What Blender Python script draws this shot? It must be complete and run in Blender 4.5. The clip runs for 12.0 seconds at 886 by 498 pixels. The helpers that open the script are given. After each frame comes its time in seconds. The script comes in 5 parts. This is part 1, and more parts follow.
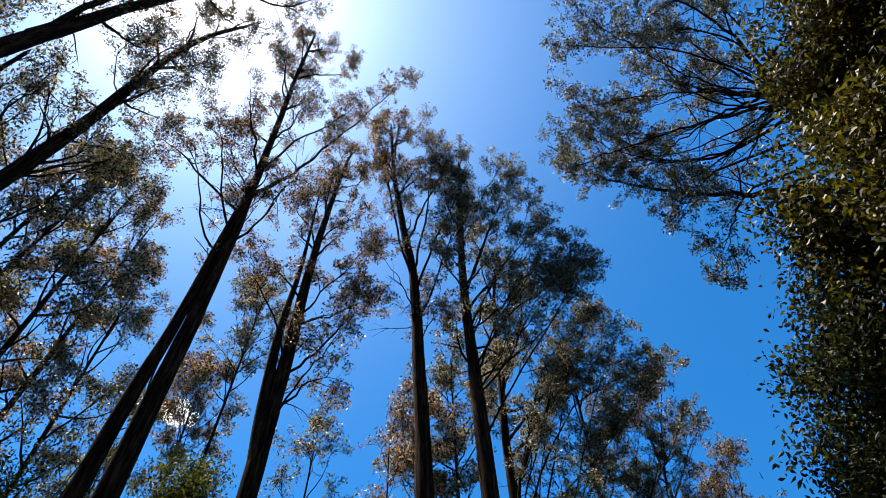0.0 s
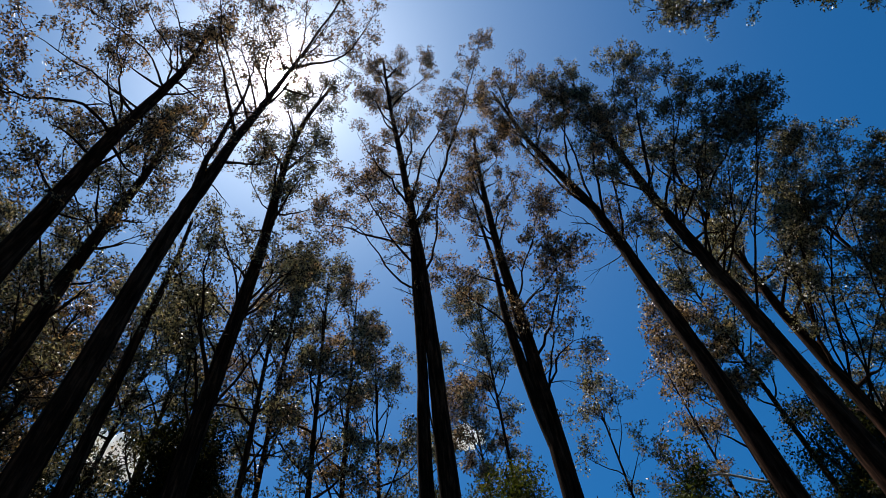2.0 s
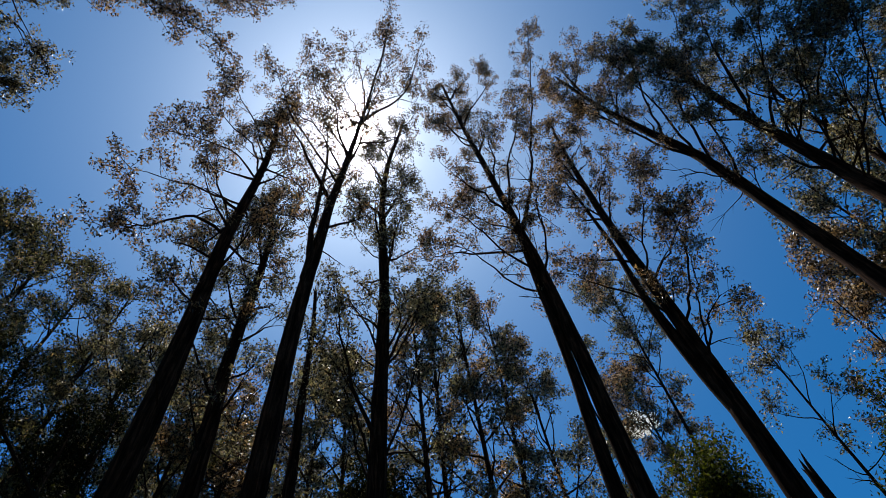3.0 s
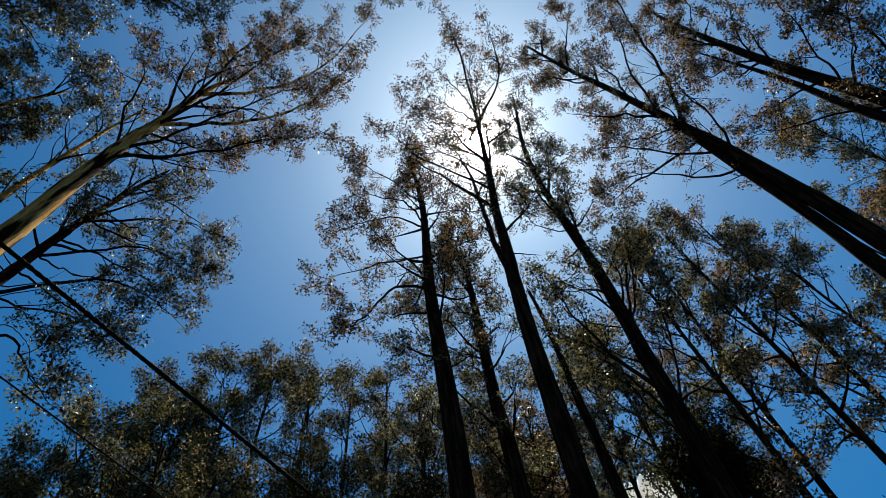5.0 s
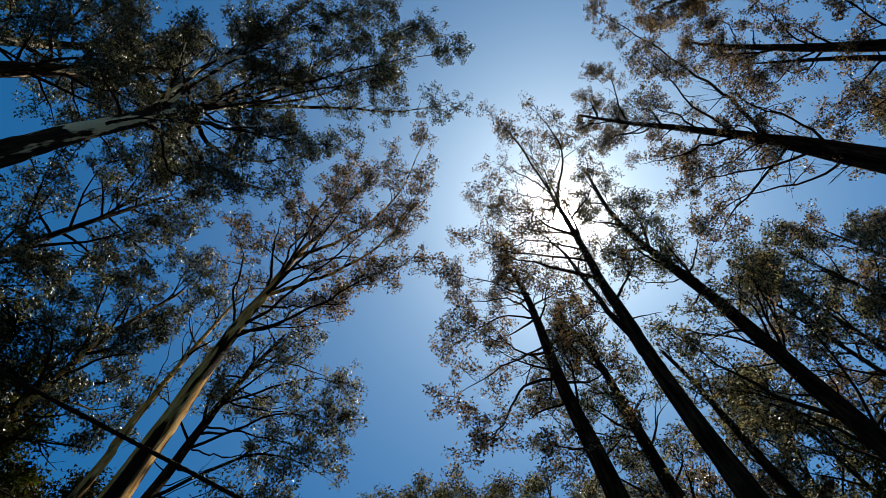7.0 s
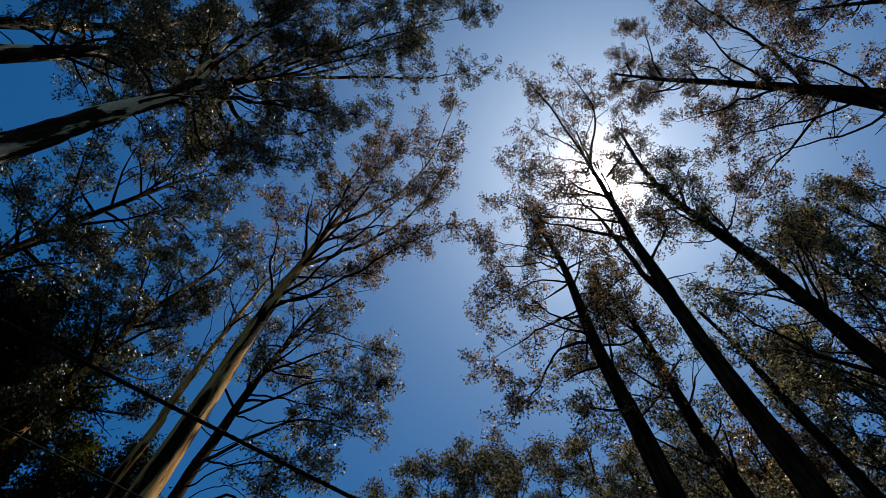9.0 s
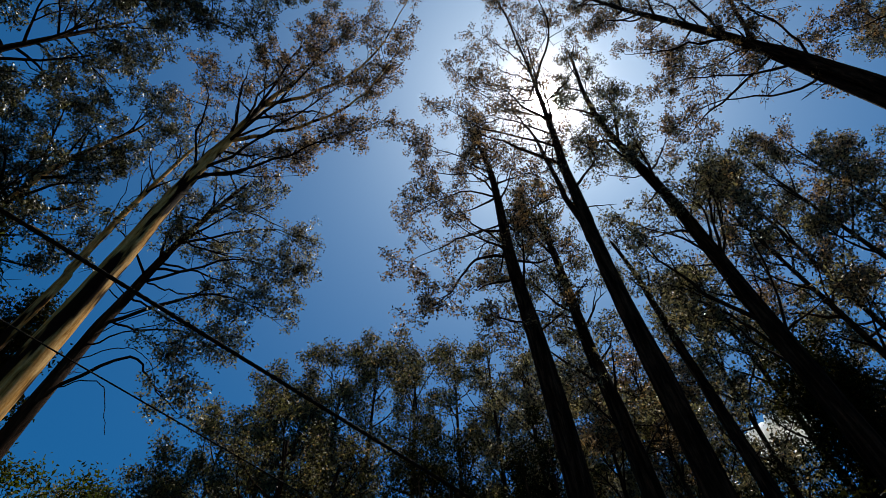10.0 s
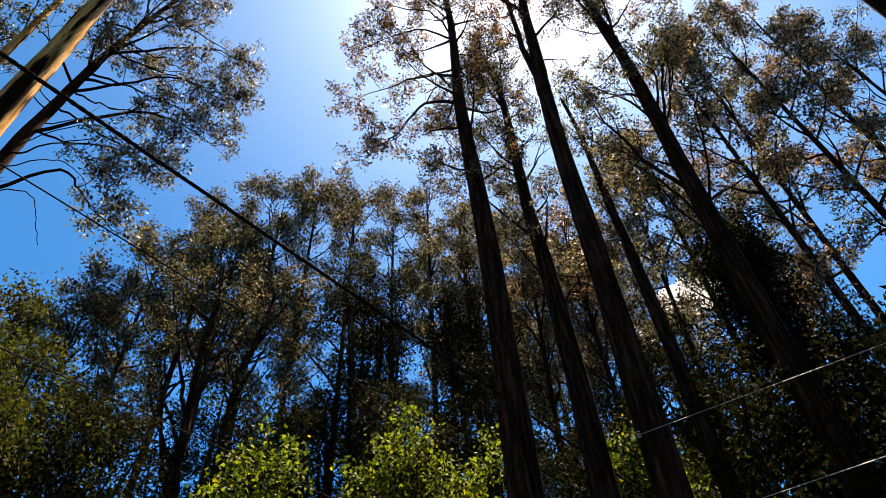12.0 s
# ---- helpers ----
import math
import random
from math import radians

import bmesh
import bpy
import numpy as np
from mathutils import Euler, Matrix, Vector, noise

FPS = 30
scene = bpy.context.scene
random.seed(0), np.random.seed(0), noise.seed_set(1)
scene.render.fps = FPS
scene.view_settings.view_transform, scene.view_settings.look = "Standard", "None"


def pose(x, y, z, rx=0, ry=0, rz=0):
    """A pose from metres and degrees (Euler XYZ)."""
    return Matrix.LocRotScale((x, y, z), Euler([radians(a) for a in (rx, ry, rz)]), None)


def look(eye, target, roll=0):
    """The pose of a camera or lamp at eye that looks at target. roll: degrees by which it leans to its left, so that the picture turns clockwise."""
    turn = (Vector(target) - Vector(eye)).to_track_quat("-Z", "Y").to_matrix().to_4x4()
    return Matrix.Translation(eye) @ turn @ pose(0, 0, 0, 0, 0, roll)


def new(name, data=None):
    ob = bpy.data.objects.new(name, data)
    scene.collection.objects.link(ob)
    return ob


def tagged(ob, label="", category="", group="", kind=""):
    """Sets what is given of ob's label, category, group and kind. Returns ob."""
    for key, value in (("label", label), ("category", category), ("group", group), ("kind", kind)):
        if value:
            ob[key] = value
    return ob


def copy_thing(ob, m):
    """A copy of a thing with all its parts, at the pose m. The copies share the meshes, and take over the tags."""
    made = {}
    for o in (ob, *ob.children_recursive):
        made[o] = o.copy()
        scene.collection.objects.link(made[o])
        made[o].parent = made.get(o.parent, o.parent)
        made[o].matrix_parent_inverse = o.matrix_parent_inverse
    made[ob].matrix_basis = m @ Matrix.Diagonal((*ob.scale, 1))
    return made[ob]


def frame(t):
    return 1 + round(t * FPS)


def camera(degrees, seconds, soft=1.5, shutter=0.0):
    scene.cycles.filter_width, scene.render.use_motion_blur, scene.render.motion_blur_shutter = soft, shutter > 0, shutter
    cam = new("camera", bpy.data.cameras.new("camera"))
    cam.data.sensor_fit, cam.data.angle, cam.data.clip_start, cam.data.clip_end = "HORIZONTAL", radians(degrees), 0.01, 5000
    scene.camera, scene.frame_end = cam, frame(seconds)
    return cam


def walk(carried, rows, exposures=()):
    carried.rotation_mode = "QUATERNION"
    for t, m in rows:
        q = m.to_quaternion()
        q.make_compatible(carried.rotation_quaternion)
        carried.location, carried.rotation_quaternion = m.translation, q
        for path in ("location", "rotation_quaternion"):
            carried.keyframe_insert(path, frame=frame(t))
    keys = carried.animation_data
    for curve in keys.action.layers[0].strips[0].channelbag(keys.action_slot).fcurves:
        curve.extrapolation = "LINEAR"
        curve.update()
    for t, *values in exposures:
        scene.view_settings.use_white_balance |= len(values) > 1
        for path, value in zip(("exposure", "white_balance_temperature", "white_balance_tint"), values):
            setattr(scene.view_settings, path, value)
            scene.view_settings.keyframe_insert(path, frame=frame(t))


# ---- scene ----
# A clearing among tall gum trees under a high summer sun; somebody stands on the track,
# points the camera up into the crowns and turns on the spot.
cam = camera(70.0, 12.0, soft=0.6)
PATH = [
    (0.0, 0.194, -0.175, 1.454, 149.84, 2.69, 5.37),
    (0.5, 0.162, -0.190, 1.508, 150.24, 3.10, 13.26),
    (1.0, 0.135, -0.156, 1.552, 149.52, 3.71, 22.50),
    (1.5, 0.111, -0.153, 1.546, 148.95, 4.15, 31.65),
    (2.0, 0.075, -0.073, 1.588, 149.60, 5.20, 40.84),
    (2.5, 0.050, -0.040, 1.621, 151.21, 6.32, 51.98),
    (3.0, 0.037, -0.027, 1.622, 152.60, 4.76, 60.99),
    (3.2, 0.030, -0.018, 1.621, 152.72, 4.72, 65.16),
    (4.8, -0.015, -0.058, 1.659, 153.56, 4.40, 93.98),
    (5.0, -0.012, -0.050, 1.654, 154.53, 4.11, 96.78),
    (5.5, -0.020, -0.043, 1.694, 156.76, 3.22, 102.61),
    (6.0, -0.009, -0.032, 1.689, 158.95, 2.69, 107.98),
    (6.5, -0.033, 0.004, 1.727, 161.68, 2.40, 112.89),
    (7.0, -0.037, 0.027, 1.738, 164.42, 1.10, 115.83),
    (7.2, -0.049, 0.046, 1.732, 165.21, 0.85, 117.95),
    (8.8, -0.108, 0.117, 1.724, 163.05, -1.26, 120.63),
    (9.0, -0.099, 0.125, 1.710, 161.46, -1.54, 118.44),
    (9.5, -0.094, 0.115, 1.613, 156.68, -0.21, 112.98),
    (10.0, -0.073, 0.123, 1.557, 152.72, 1.33, 108.33),
    (10.5, -0.059, 0.131, 1.511, 149.99, 2.15, 106.25),
    (11.0, -0.055, 0.126, 1.482, 146.37, 2.38, 104.82),
    (11.5, -0.048, 0.122, 1.463, 142.68, 2.02, 102.69),
    (12.0, -0.024, 0.108, 1.416, 138.58, 2.73, 101.17),
]
EXPOSURES = [
    (0.0, 1.84, 6950.0, 16.0),
    (1.0, 1.18, 7000.0, 14.0),
    (1.5, 0.92, 6900.0, 14.0),
    (3.0, 0.82, 6800.0, 13.0),
    (5.0, 0.88, 7100.0, 5.0),
    (6.0, 1.12, 7300.0, 3.0),
    (7.0, 0.90, 7200.0, 5.0),
    (9.0, 0.50, 6900.0, 13.0),
    (10.5, 0.80, 7200.0, 7.0),
    (12.0, 2.02, 8500.0, 22.0),
]
walk(cam, [(t, pose(x, y, z, rx, ry, rz)) for t, x, y, z, rx, ry, rz in PATH], EXPOSURES)

# ---- light ----
SUN = Vector((-0.2845, 0.0909, 0.9544)).normalized()
world = bpy.data.worlds.new("sky")
scene.world = world
world.use_nodes = True
wn, wl = world.node_tree.nodes, world.node_tree.links
wn.clear()
w_out = wn.new("ShaderNodeOutputWorld")
w_bg = wn.new("ShaderNodeBackground")
w_sky = wn.new("ShaderNodeTexSky")
w_sky.sky_type, w_sky.sun_disc = "NISHITA", False
w_sky.sun_elevation = math.asin(SUN.z)
w_sky.sun_rotation = math.atan2(SUN.x, SUN.y)
w_sky.altitude, w_sky.air_density, w_sky.dust_density, w_sky.ozone_density = 300.0, 1.0, 0.4, 4.0
w_bg.inputs["Strength"].default_value = 0.050
# the deep blue of a dry, clear day
w_tint = wn.new("ShaderNodeMix")
w_tint.data_type, w_tint.blend_type = "RGBA", "MULTIPLY"
w_tint.inputs[0].default_value = 1.0
w_tint.inputs[7].default_value = (0.09, 0.80, 1.23, 1.0)
wl.new(w_sky.outputs[0], w_tint.inputs[6])
# the sun's own brightness: the disc with its bright ring and the haze that scatters round it
w_co = wn.new("ShaderNodeTexCoord")
w_dot = wn.new("ShaderNodeVectorMath")
w_dot.operation = "DOT_PRODUCT"
w_dot.inputs[1].default_value = SUN
wl.new(w_co.outputs["Generated"], w_dot.inputs[0])
w_pos = wn.new("ShaderNodeMath")
w_pos.operation = "MAXIMUM"
w_pos.inputs[1].default_value = 0.0
wl.new(w_dot.outputs["Value"], w_pos.inputs[0])
wl.new(w_tint.outputs[2], w_bg.inputs["Color"])
last = w_bg
for power, strength, colour in ((9000.0, 45.0, (1.0, 0.97, 0.95)), (700.0, 2.0, (1.0, 0.93, 0.92)), (60.0, 0.29, (1.0, 0.87, 0.86)),
                                (12.0, 0.20, (0.74, 0.76, 0.80))):
    w_pow = wn.new("ShaderNodeMath")
    w_pow.operation, w_pow.inputs[1].default_value = "POWER", power
    wl.new(w_pos.outputs[0], w_pow.inputs[0])
    w_mul = wn.new("ShaderNodeMath")
    w_mul.operation, w_mul.inputs[1].default_value = "MULTIPLY", strength
    wl.new(w_pow.outputs[0], w_mul.inputs[0])
    w_glow = wn.new("ShaderNodeBackground")
    w_glow.inputs["Color"].default_value = (*colour, 1.0)
    wl.new(w_mul.outputs[0], w_glow.inputs["Strength"])
    w_add = wn.new("ShaderNodeAddShader")
    wl.new(last.outputs[0], w_add.inputs[0])
    wl.new(w_glow.outputs[0], w_add.inputs[1])
    last = w_add
wl.new(last.outputs[0], w_out.inputs["Surface"])

sun_data = bpy.data.lights.new("sun", "SUN")
sun_data.energy, sun_data.angle, sun_data.color = 5.0, radians(0.53), (1.0, 0.95, 0.87)
sun = new("sun", sun_data)
sun.matrix_world = look(SUN * 200, (0, 0, 0))


# ---- materials ----
def material(name):
    mat = bpy.data.materials.new(name)
    mat.use_nodes = True
    nodes, links = mat.node_tree.nodes, mat.node_tree.links
    return mat, nodes, links, nodes["Principled BSDF"]


def ramp(nodes, links, source, stops):
    node = nodes.new("ShaderNodeValToRGB")
    while len(node.color_ramp.elements) < len(stops):
        node.color_ramp.elements.new(0.5)
    for element, (place, colour) in zip(node.color_ramp.elements, stops):
        element.position, element.color = place, (*colour, 1.0)
    links.new(source, node.inputs[0])
    return node.outputs[0]


def mixed(nodes, links, kind, fac, a, b):
    node = nodes.new("ShaderNodeMix")
    node.data_type, node.blend_type = "RGBA", kind
    for socket, value in ((node.inputs[0], fac), (node.inputs[6], a), (node.inputs[7], b)):
        if isinstance(value, bpy.types.NodeSocket):
            links.new(value, socket)
        else:
            socket.default_value = value if isinstance(value, float) else (*value, 1.0)
    return node.outputs[2]


def spotty(nodes, links, scale, detail=4.0, stretch=(1, 1, 1), rough=0.6):
    """Noise on the object's own coordinates, in metres."""
    co = nodes.new("ShaderNodeTexCoord")
    mp = nodes.new("ShaderNodeMapping")
    mp.inputs["Scale"].default_value = stretch
    links.new(co.outputs["Object"], mp.inputs["Vector"])
    tex = nodes.new("ShaderNodeTexNoise")
    tex.inputs["Scale"].default_value, tex.inputs["Detail"].default_value = scale, detail
    tex.inputs["Roughness"].default_value = rough
    links.new(mp.outputs[0], tex.inputs["Vector"])
    return tex.outputs[0]


def bark(name, stops, patches, patch_at, depth, rough=0.95, size=1.6, long=0.35):
    """Bark: long fibres along the trunk, larger weathered or shed patches, relief from both."""
    mat, nodes, links, body = material(name)
    fibre = spotty(nodes, links, 14.0, 6.0, (1, 1, 0.09), 0.7)
    large = spotty(nodes, links, size, 3.0, (1, 1, long))
    fleck = spotty(nodes, links, 40.0, 2.0, (1, 1, 0.4))
    colour = ramp(nodes, links, fibre, stops)
    mask = ramp(nodes, links, large, ((patch_at, (0, 0, 0)), (patch_at + 0.06, (1, 1, 1))))
    colour = mixed(nodes, links, "MIX", mask, colour, patches)
    colour = mixed(nodes, links, "OVERLAY", 0.45, colour, fleck)
    links.new(colour, body.inputs["Base Color"])
    body.inputs["Roughness"].default_value, body.inputs["Specular IOR Level"].default_value = rough, 0.015
    bump = nodes.new("ShaderNodeBump")
    bump.inputs["Strength"].default_value, bump.inputs["Distance"].default_value = 0.9, depth
    links.new(fibre, bump.inputs["Height"])
    links.new(bump.outputs[0], body.inputs["Normal"])
    return mat


def foliage(name, young, old, dry, through_it=0.4, gloss=0.32, shine=0.6):
    """Leaves: each one its own tone, waxy, with sun shining through them."""
    mat, nodes, links, body = material(name)
    geo = nodes.new("ShaderNodeNewGeometry")
    tone = ramp(nodes, links, geo.outputs["Random Per Island"], ((0.0, old), (0.42, old), (0.6, young), (0.9, young), (0.98, dry)))
    patch = spotty(nodes, links, 0.8, 3.0)
    tone = mixed(nodes, links, "MULTIPLY", 0.55, tone, ramp(nodes, links, patch, ((0.3, (0.5, 0.52, 0.5)), (0.7, (1.25, 1.2, 1.1)))))
    links.new(tone, body.inputs["Base Color"])
    body.inputs["Roughness"].default_value = gloss
    body.inputs["IOR"].default_value = 1.5
    body.inputs["Specular IOR Level"].default_value = shine
    lit = nodes.new("ShaderNodeBsdfTranslucent")
    links.new(mixed(nodes, links, "MULTIPLY", 1.0, tone, (1.3, 1.25, 0.85)), lit.inputs["Color"])
    mix = nodes.new("ShaderNodeMixShader")
    mix.inputs[0].default_value = through_it
    links.new(body.outputs[0], mix.inputs[1])
    links.new(lit.outputs[0], mix.inputs[2])
    links.new(mix.outputs[0], nodes["Material Output"].inputs["Surface"])
    return mat


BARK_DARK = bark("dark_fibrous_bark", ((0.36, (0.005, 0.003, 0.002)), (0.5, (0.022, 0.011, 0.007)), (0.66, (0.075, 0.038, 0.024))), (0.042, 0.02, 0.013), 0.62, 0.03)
# near-black shed patches, widened so they also carry the trunk's shaded half
BARK_PALE = bark("smooth_tan_bark", ((0.30, (0.13, 0.055, 0.015)), (0.45, (0.50, 0.26, 0.075)), (0.66, (0.72, 0.48, 0.22))), (0.016, 0.008, 0.005), 0.49, 0.003, 0.9, 3.2, 0.10)
BARK_PEEL = bark("peeling_bark", ((0.3, (0.010, 0.005, 0.004)), (0.55, (0.035, 0.018, 0.011)), (0.75, (0.09, 0.05, 0.032))), (0.78, 0.58, 0.36), 0.52, 0.03, 0.9, 4.0, 0.14)
BARK_GREY = bark("grey_brown_bark", ((0.3, (0.014, 0.008, 0.005)), (0.55, (0.045, 0.025, 0.016)), (0.75, (0.16, 0.105, 0.068))), (0.020, 0.011, 0.007), 0.55, 0.025)
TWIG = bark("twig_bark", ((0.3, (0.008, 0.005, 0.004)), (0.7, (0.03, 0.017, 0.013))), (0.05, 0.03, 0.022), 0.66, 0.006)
DEAD = bark("bleached_dead_wood", ((0.3, (0.34, 0.30, 0.26)), (0.7, (0.62, 0.58, 0.52))), (0.2, 0.17, 0.14), 0.66, 0.008)
GUM_LEAF = foliage("gum_leaves", (0.150, 0.140, 0.090), (0.011, 0.011, 0.008), (0.26, 0.19, 0.12), 0.38, 0.50, 0.3)
GUM_DARK = foliage("dark_gum_leaves", (0.078, 0.080, 0.048), (0.008, 0.009, 0.006), (0.17, 0.145, 0.09), 0.34, 0.50, 0.3)
GUM_RUSTY = foliage("rusty_gum_leaves", (0.21, 0.138, 0.080), (0.015, 0.011, 0.008), (0.32, 0.19, 0.11), 0.38, 0.50, 0.3)
FAR_LEAF = foliage("dull_gum_leaves", (0.092, 0.090, 0.042), (0.013, 0.012, 0.009), (0.24, 0.16, 0.09), 0.4, 0.6, 0.15)
GREEN_LEAF = foliage("olive_green_leaves", (0.042, 0.056, 0.008), (0.011, 0.015, 0.003), (0.085, 0.072, 0.014), 0.42, 0.65, 0.08)
DARK_LEAF = foliage("dark_wattle_leaves", (0.052, 0.050, 0.006), (0.010, 0.010, 0.003), (0.085, 0.062, 0.010), 0.35, 0.6, 0.15)
# shade under the canopy is put into this near-black leaf colour
SHADED_LEAF = foliage("shade_toned_understorey_leaves", (0.012, 0.014, 0.004), (0.004, 0.005, 0.002), (0.034, 0.030, 0.008), 0.25, 0.8, 0.03)
EDGE_LEAF = foliage("blackwood_leaves", (0.034, 0.044, 0.012), (0.008, 0.010, 0.005), (0.075, 0.060, 0.016), 0.34, 0.6, 0.12)
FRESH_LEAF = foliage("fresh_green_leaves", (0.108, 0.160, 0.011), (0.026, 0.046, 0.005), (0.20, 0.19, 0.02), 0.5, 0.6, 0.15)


# ---- trees ----
def unit(v):
    return v / (np.linalg.norm(v) + 1e-9)


class Wood:
    """Tapered round limbs, gathered into one mesh."""

    def __init__(self):
        self.v, self.f, self.n = [], [], 0

    def add(self, pts, radii, sides):
        pts, radii = np.asarray(pts, float), np.asarray(radii, float)
        tan = np.gradient(pts, axis=0)
        tan /= np.linalg.norm(tan, axis=1, keepdims=True) + 1e-9
        mean = unit(pts[-1] - pts[0])
        ref = np.eye(3)[int(np.argmin(np.abs(mean)))]
        u = np.cross(tan, ref)
        u /= np.linalg.norm(u, axis=1, keepdims=True) + 1e-9
        w = np.cross(tan, u)
        a = np.linspace(0, 2 * math.pi, sides, endpoint=False)
        ring = pts[:, None, :] + radii[:, None, None] * (np.cos(a)[None, :, None] * u[:, None, :] + np.sin(a)[None, :, None] * w[:, None, :])
        n = len(pts)
        i = np.arange(n - 1)[:, None] * sides
        j = np.arange(sides)[None, :]
        k = (j + 1) % sides
        quads = np.stack((i + j, i + k, i + sides + k, i + sides + j), -1).reshape(-1, 4) + self.n
        self.v.append(ring.reshape(-1, 3))
        self.f.append(quads)
        self.n += n * sides

    def mesh(self, name, mat):
        return face_mesh(name, np.concatenate(self.v), np.concatenate(self.f), mat, True)


def face_mesh(name, verts, faces, mat, smooth):
    """A mesh of faces that all have the same number of corners."""
    k = len(faces[0])
    me = bpy.data.meshes.new(name)
    me.vertices.add(len(verts))
    me.vertices.foreach_set("co", np.asarray(verts, np.float32).ravel())
    me.loops.add(len(faces) * k)
    me.loops.foreach_set("vertex_index", np.asarray(faces, np.int32).ravel())
    me.polygons.add(len(faces))
    me.polygons.foreach_set("loop_start", np.arange(0, len(faces) * k, k, dtype=np.int32))
    me.polygons.foreach_set("use_smooth", np.full(len(faces), smooth))
    me.materials.append(mat)
    me.update(calc_edges=True)
    return me


def leaf_mesh(name, centres, each, spread, size, mat, rng, droop=0.6, slim=0.55, broad=False):
    """Leaves in tufts round the twigs' ends: each a pointed blade, hanging at its own slant; broad ones are widest in their middle."""
    c = np.repeat(np.asarray(centres), each, axis=0)
    n = len(c)
    p = c + rng.normal(0, spread, (n, 3)).clip(-1.7 * spread, 1.7 * spread) * (1, 1, 0.8)
    d = rng.normal(0, 1, (n, 3)) - (0, 0, droop)
    d /= np.linalg.norm(d, axis=1, keepdims=True)
    s = np.cross(d, rng.normal(0, 1, (n, 3)))
    s /= np.linalg.norm(s, axis=1, keepdims=True) + 1e-9
    length = size * rng.uniform(0.7, 1.35, (n, 1))
    half = s * length * slim * 0.5
    if not broad:
        v = np.stack((p + half, p + d * length, p - half + d * length * 0.25), 1)
        return face_mesh(name, v.reshape(-1, 3), np.arange(n * 3).reshape(-1, 3), mat, False)
    bow = np.cross(d, s) * length * 0.08
    v = np.stack((p, p + d * length * 0.42 + half + bow, p + d * length, p + d * length * 0.42 - half + bow), 1)
    return face_mesh(name, v.reshape(-1, 3), np.arange(n * 4).reshape(-1, 4), mat, False)


def glide(points, n):
    """A smooth line through a few points."""
    p = [np.asarray(q, float) for q in points]
    p = [2 * p[0] - p[1]] + p + [2 * p[-1] - p[-2]]
    out = []
    for i in range(1, len(p) - 2):
        for s in np.linspace(0, 1, n, endpoint=False):
            a, b, c, d = p[i - 1], p[i], p[i + 1], p[i + 2]
            out.append(0.5 * (2 * b + (c - a) * s + (2 * a - 5 * b + 4 * c - d) * s * s + (3 * b - a - 3 * c + d) * s ** 3))
    out.append(p[-2])
    return np.array(out)


def wander(p, d, length, n, rng, lift, shake=0.14):
    pts = [p]
    for _ in range(n):
        d = unit(d + rng.normal(0, shake, 3) + (0, 0, lift / n))
        p = p + d * length / n
        pts.append(p)
    return np.array(pts)


def at_height(line, z):
    i = int(np.clip(np.searchsorted(line[:, 2], z), 1, len(line) - 1))
    f = np.clip((z - line[i - 1, 2]) / max(line[i, 2] - line[i - 1, 2], 1e-6), 0, 1)
    return line[i - 1] + (line[i] - line[i - 1]) * f, i - 1 + f


def part(name, mesh, parent, label="", kind=""):
    ob = new(name, mesh)
    ob.parent = parent
    return tagged(ob, label, kind=kind)


def clothe(wood, pts, radius, rng, ends, reach, bushy, fine=True, tips=(4, 9)):
    """Side branches along a limb, each ending in a domed head of twigs, and the places where their leaves sit."""
    length = float(np.linalg.norm(np.diff(pts, axis=0), axis=1).sum())
    n = len(pts) - 1
    for j in range(max(2, int(length * bushy))):
        s = 1.0 if j == 0 else rng.uniform(0.2, 1.0) ** 0.75
        i = min(int(s * n), n - 1)
        p = pts[i] + (pts[i + 1] - pts[i]) * (s * n - i)
        d = unit(unit(pts[i + 1] - pts[i]) * 0.8 + rng.normal(0, 0.6, 3) + (0, 0, 0.25))
        size = min(reach, 0.5 * length + 0.25) * rng.uniform(0.4, 1.0) * (1.3 - 0.9 * s)
        r = max(0.009, min(radius * (1.1 - s) * 0.7, 0.014 * size + 0.008))
        sub = wander(p, d, size, 3, rng, 0.45, 0.2)
        wood.add(sub, np.linspace(r, 0.007, 4), 3)
        inner = s < 0.5 and rng.random() < 0.75
        for _ in range(2 if inner else rng.integers(*tips)):
            q = rng.uniform(0.5, 1.0)
            k = min(int(q * 3), 2)
            start = sub[k] + (sub[k + 1] - sub[k]) * (q * 3 - k)
            e = unit(unit(sub[k + 1] - sub[k]) * 0.6 + rng.normal(0, 0.7, 3) + (0, 0, 0.2))
            tip = start + e * rng.uniform(0.2, 0.55)
            if fine:
                wood.add((start, tip), (0.0065, 0.004), 3)
            if not inner:
                ends.append(tip)


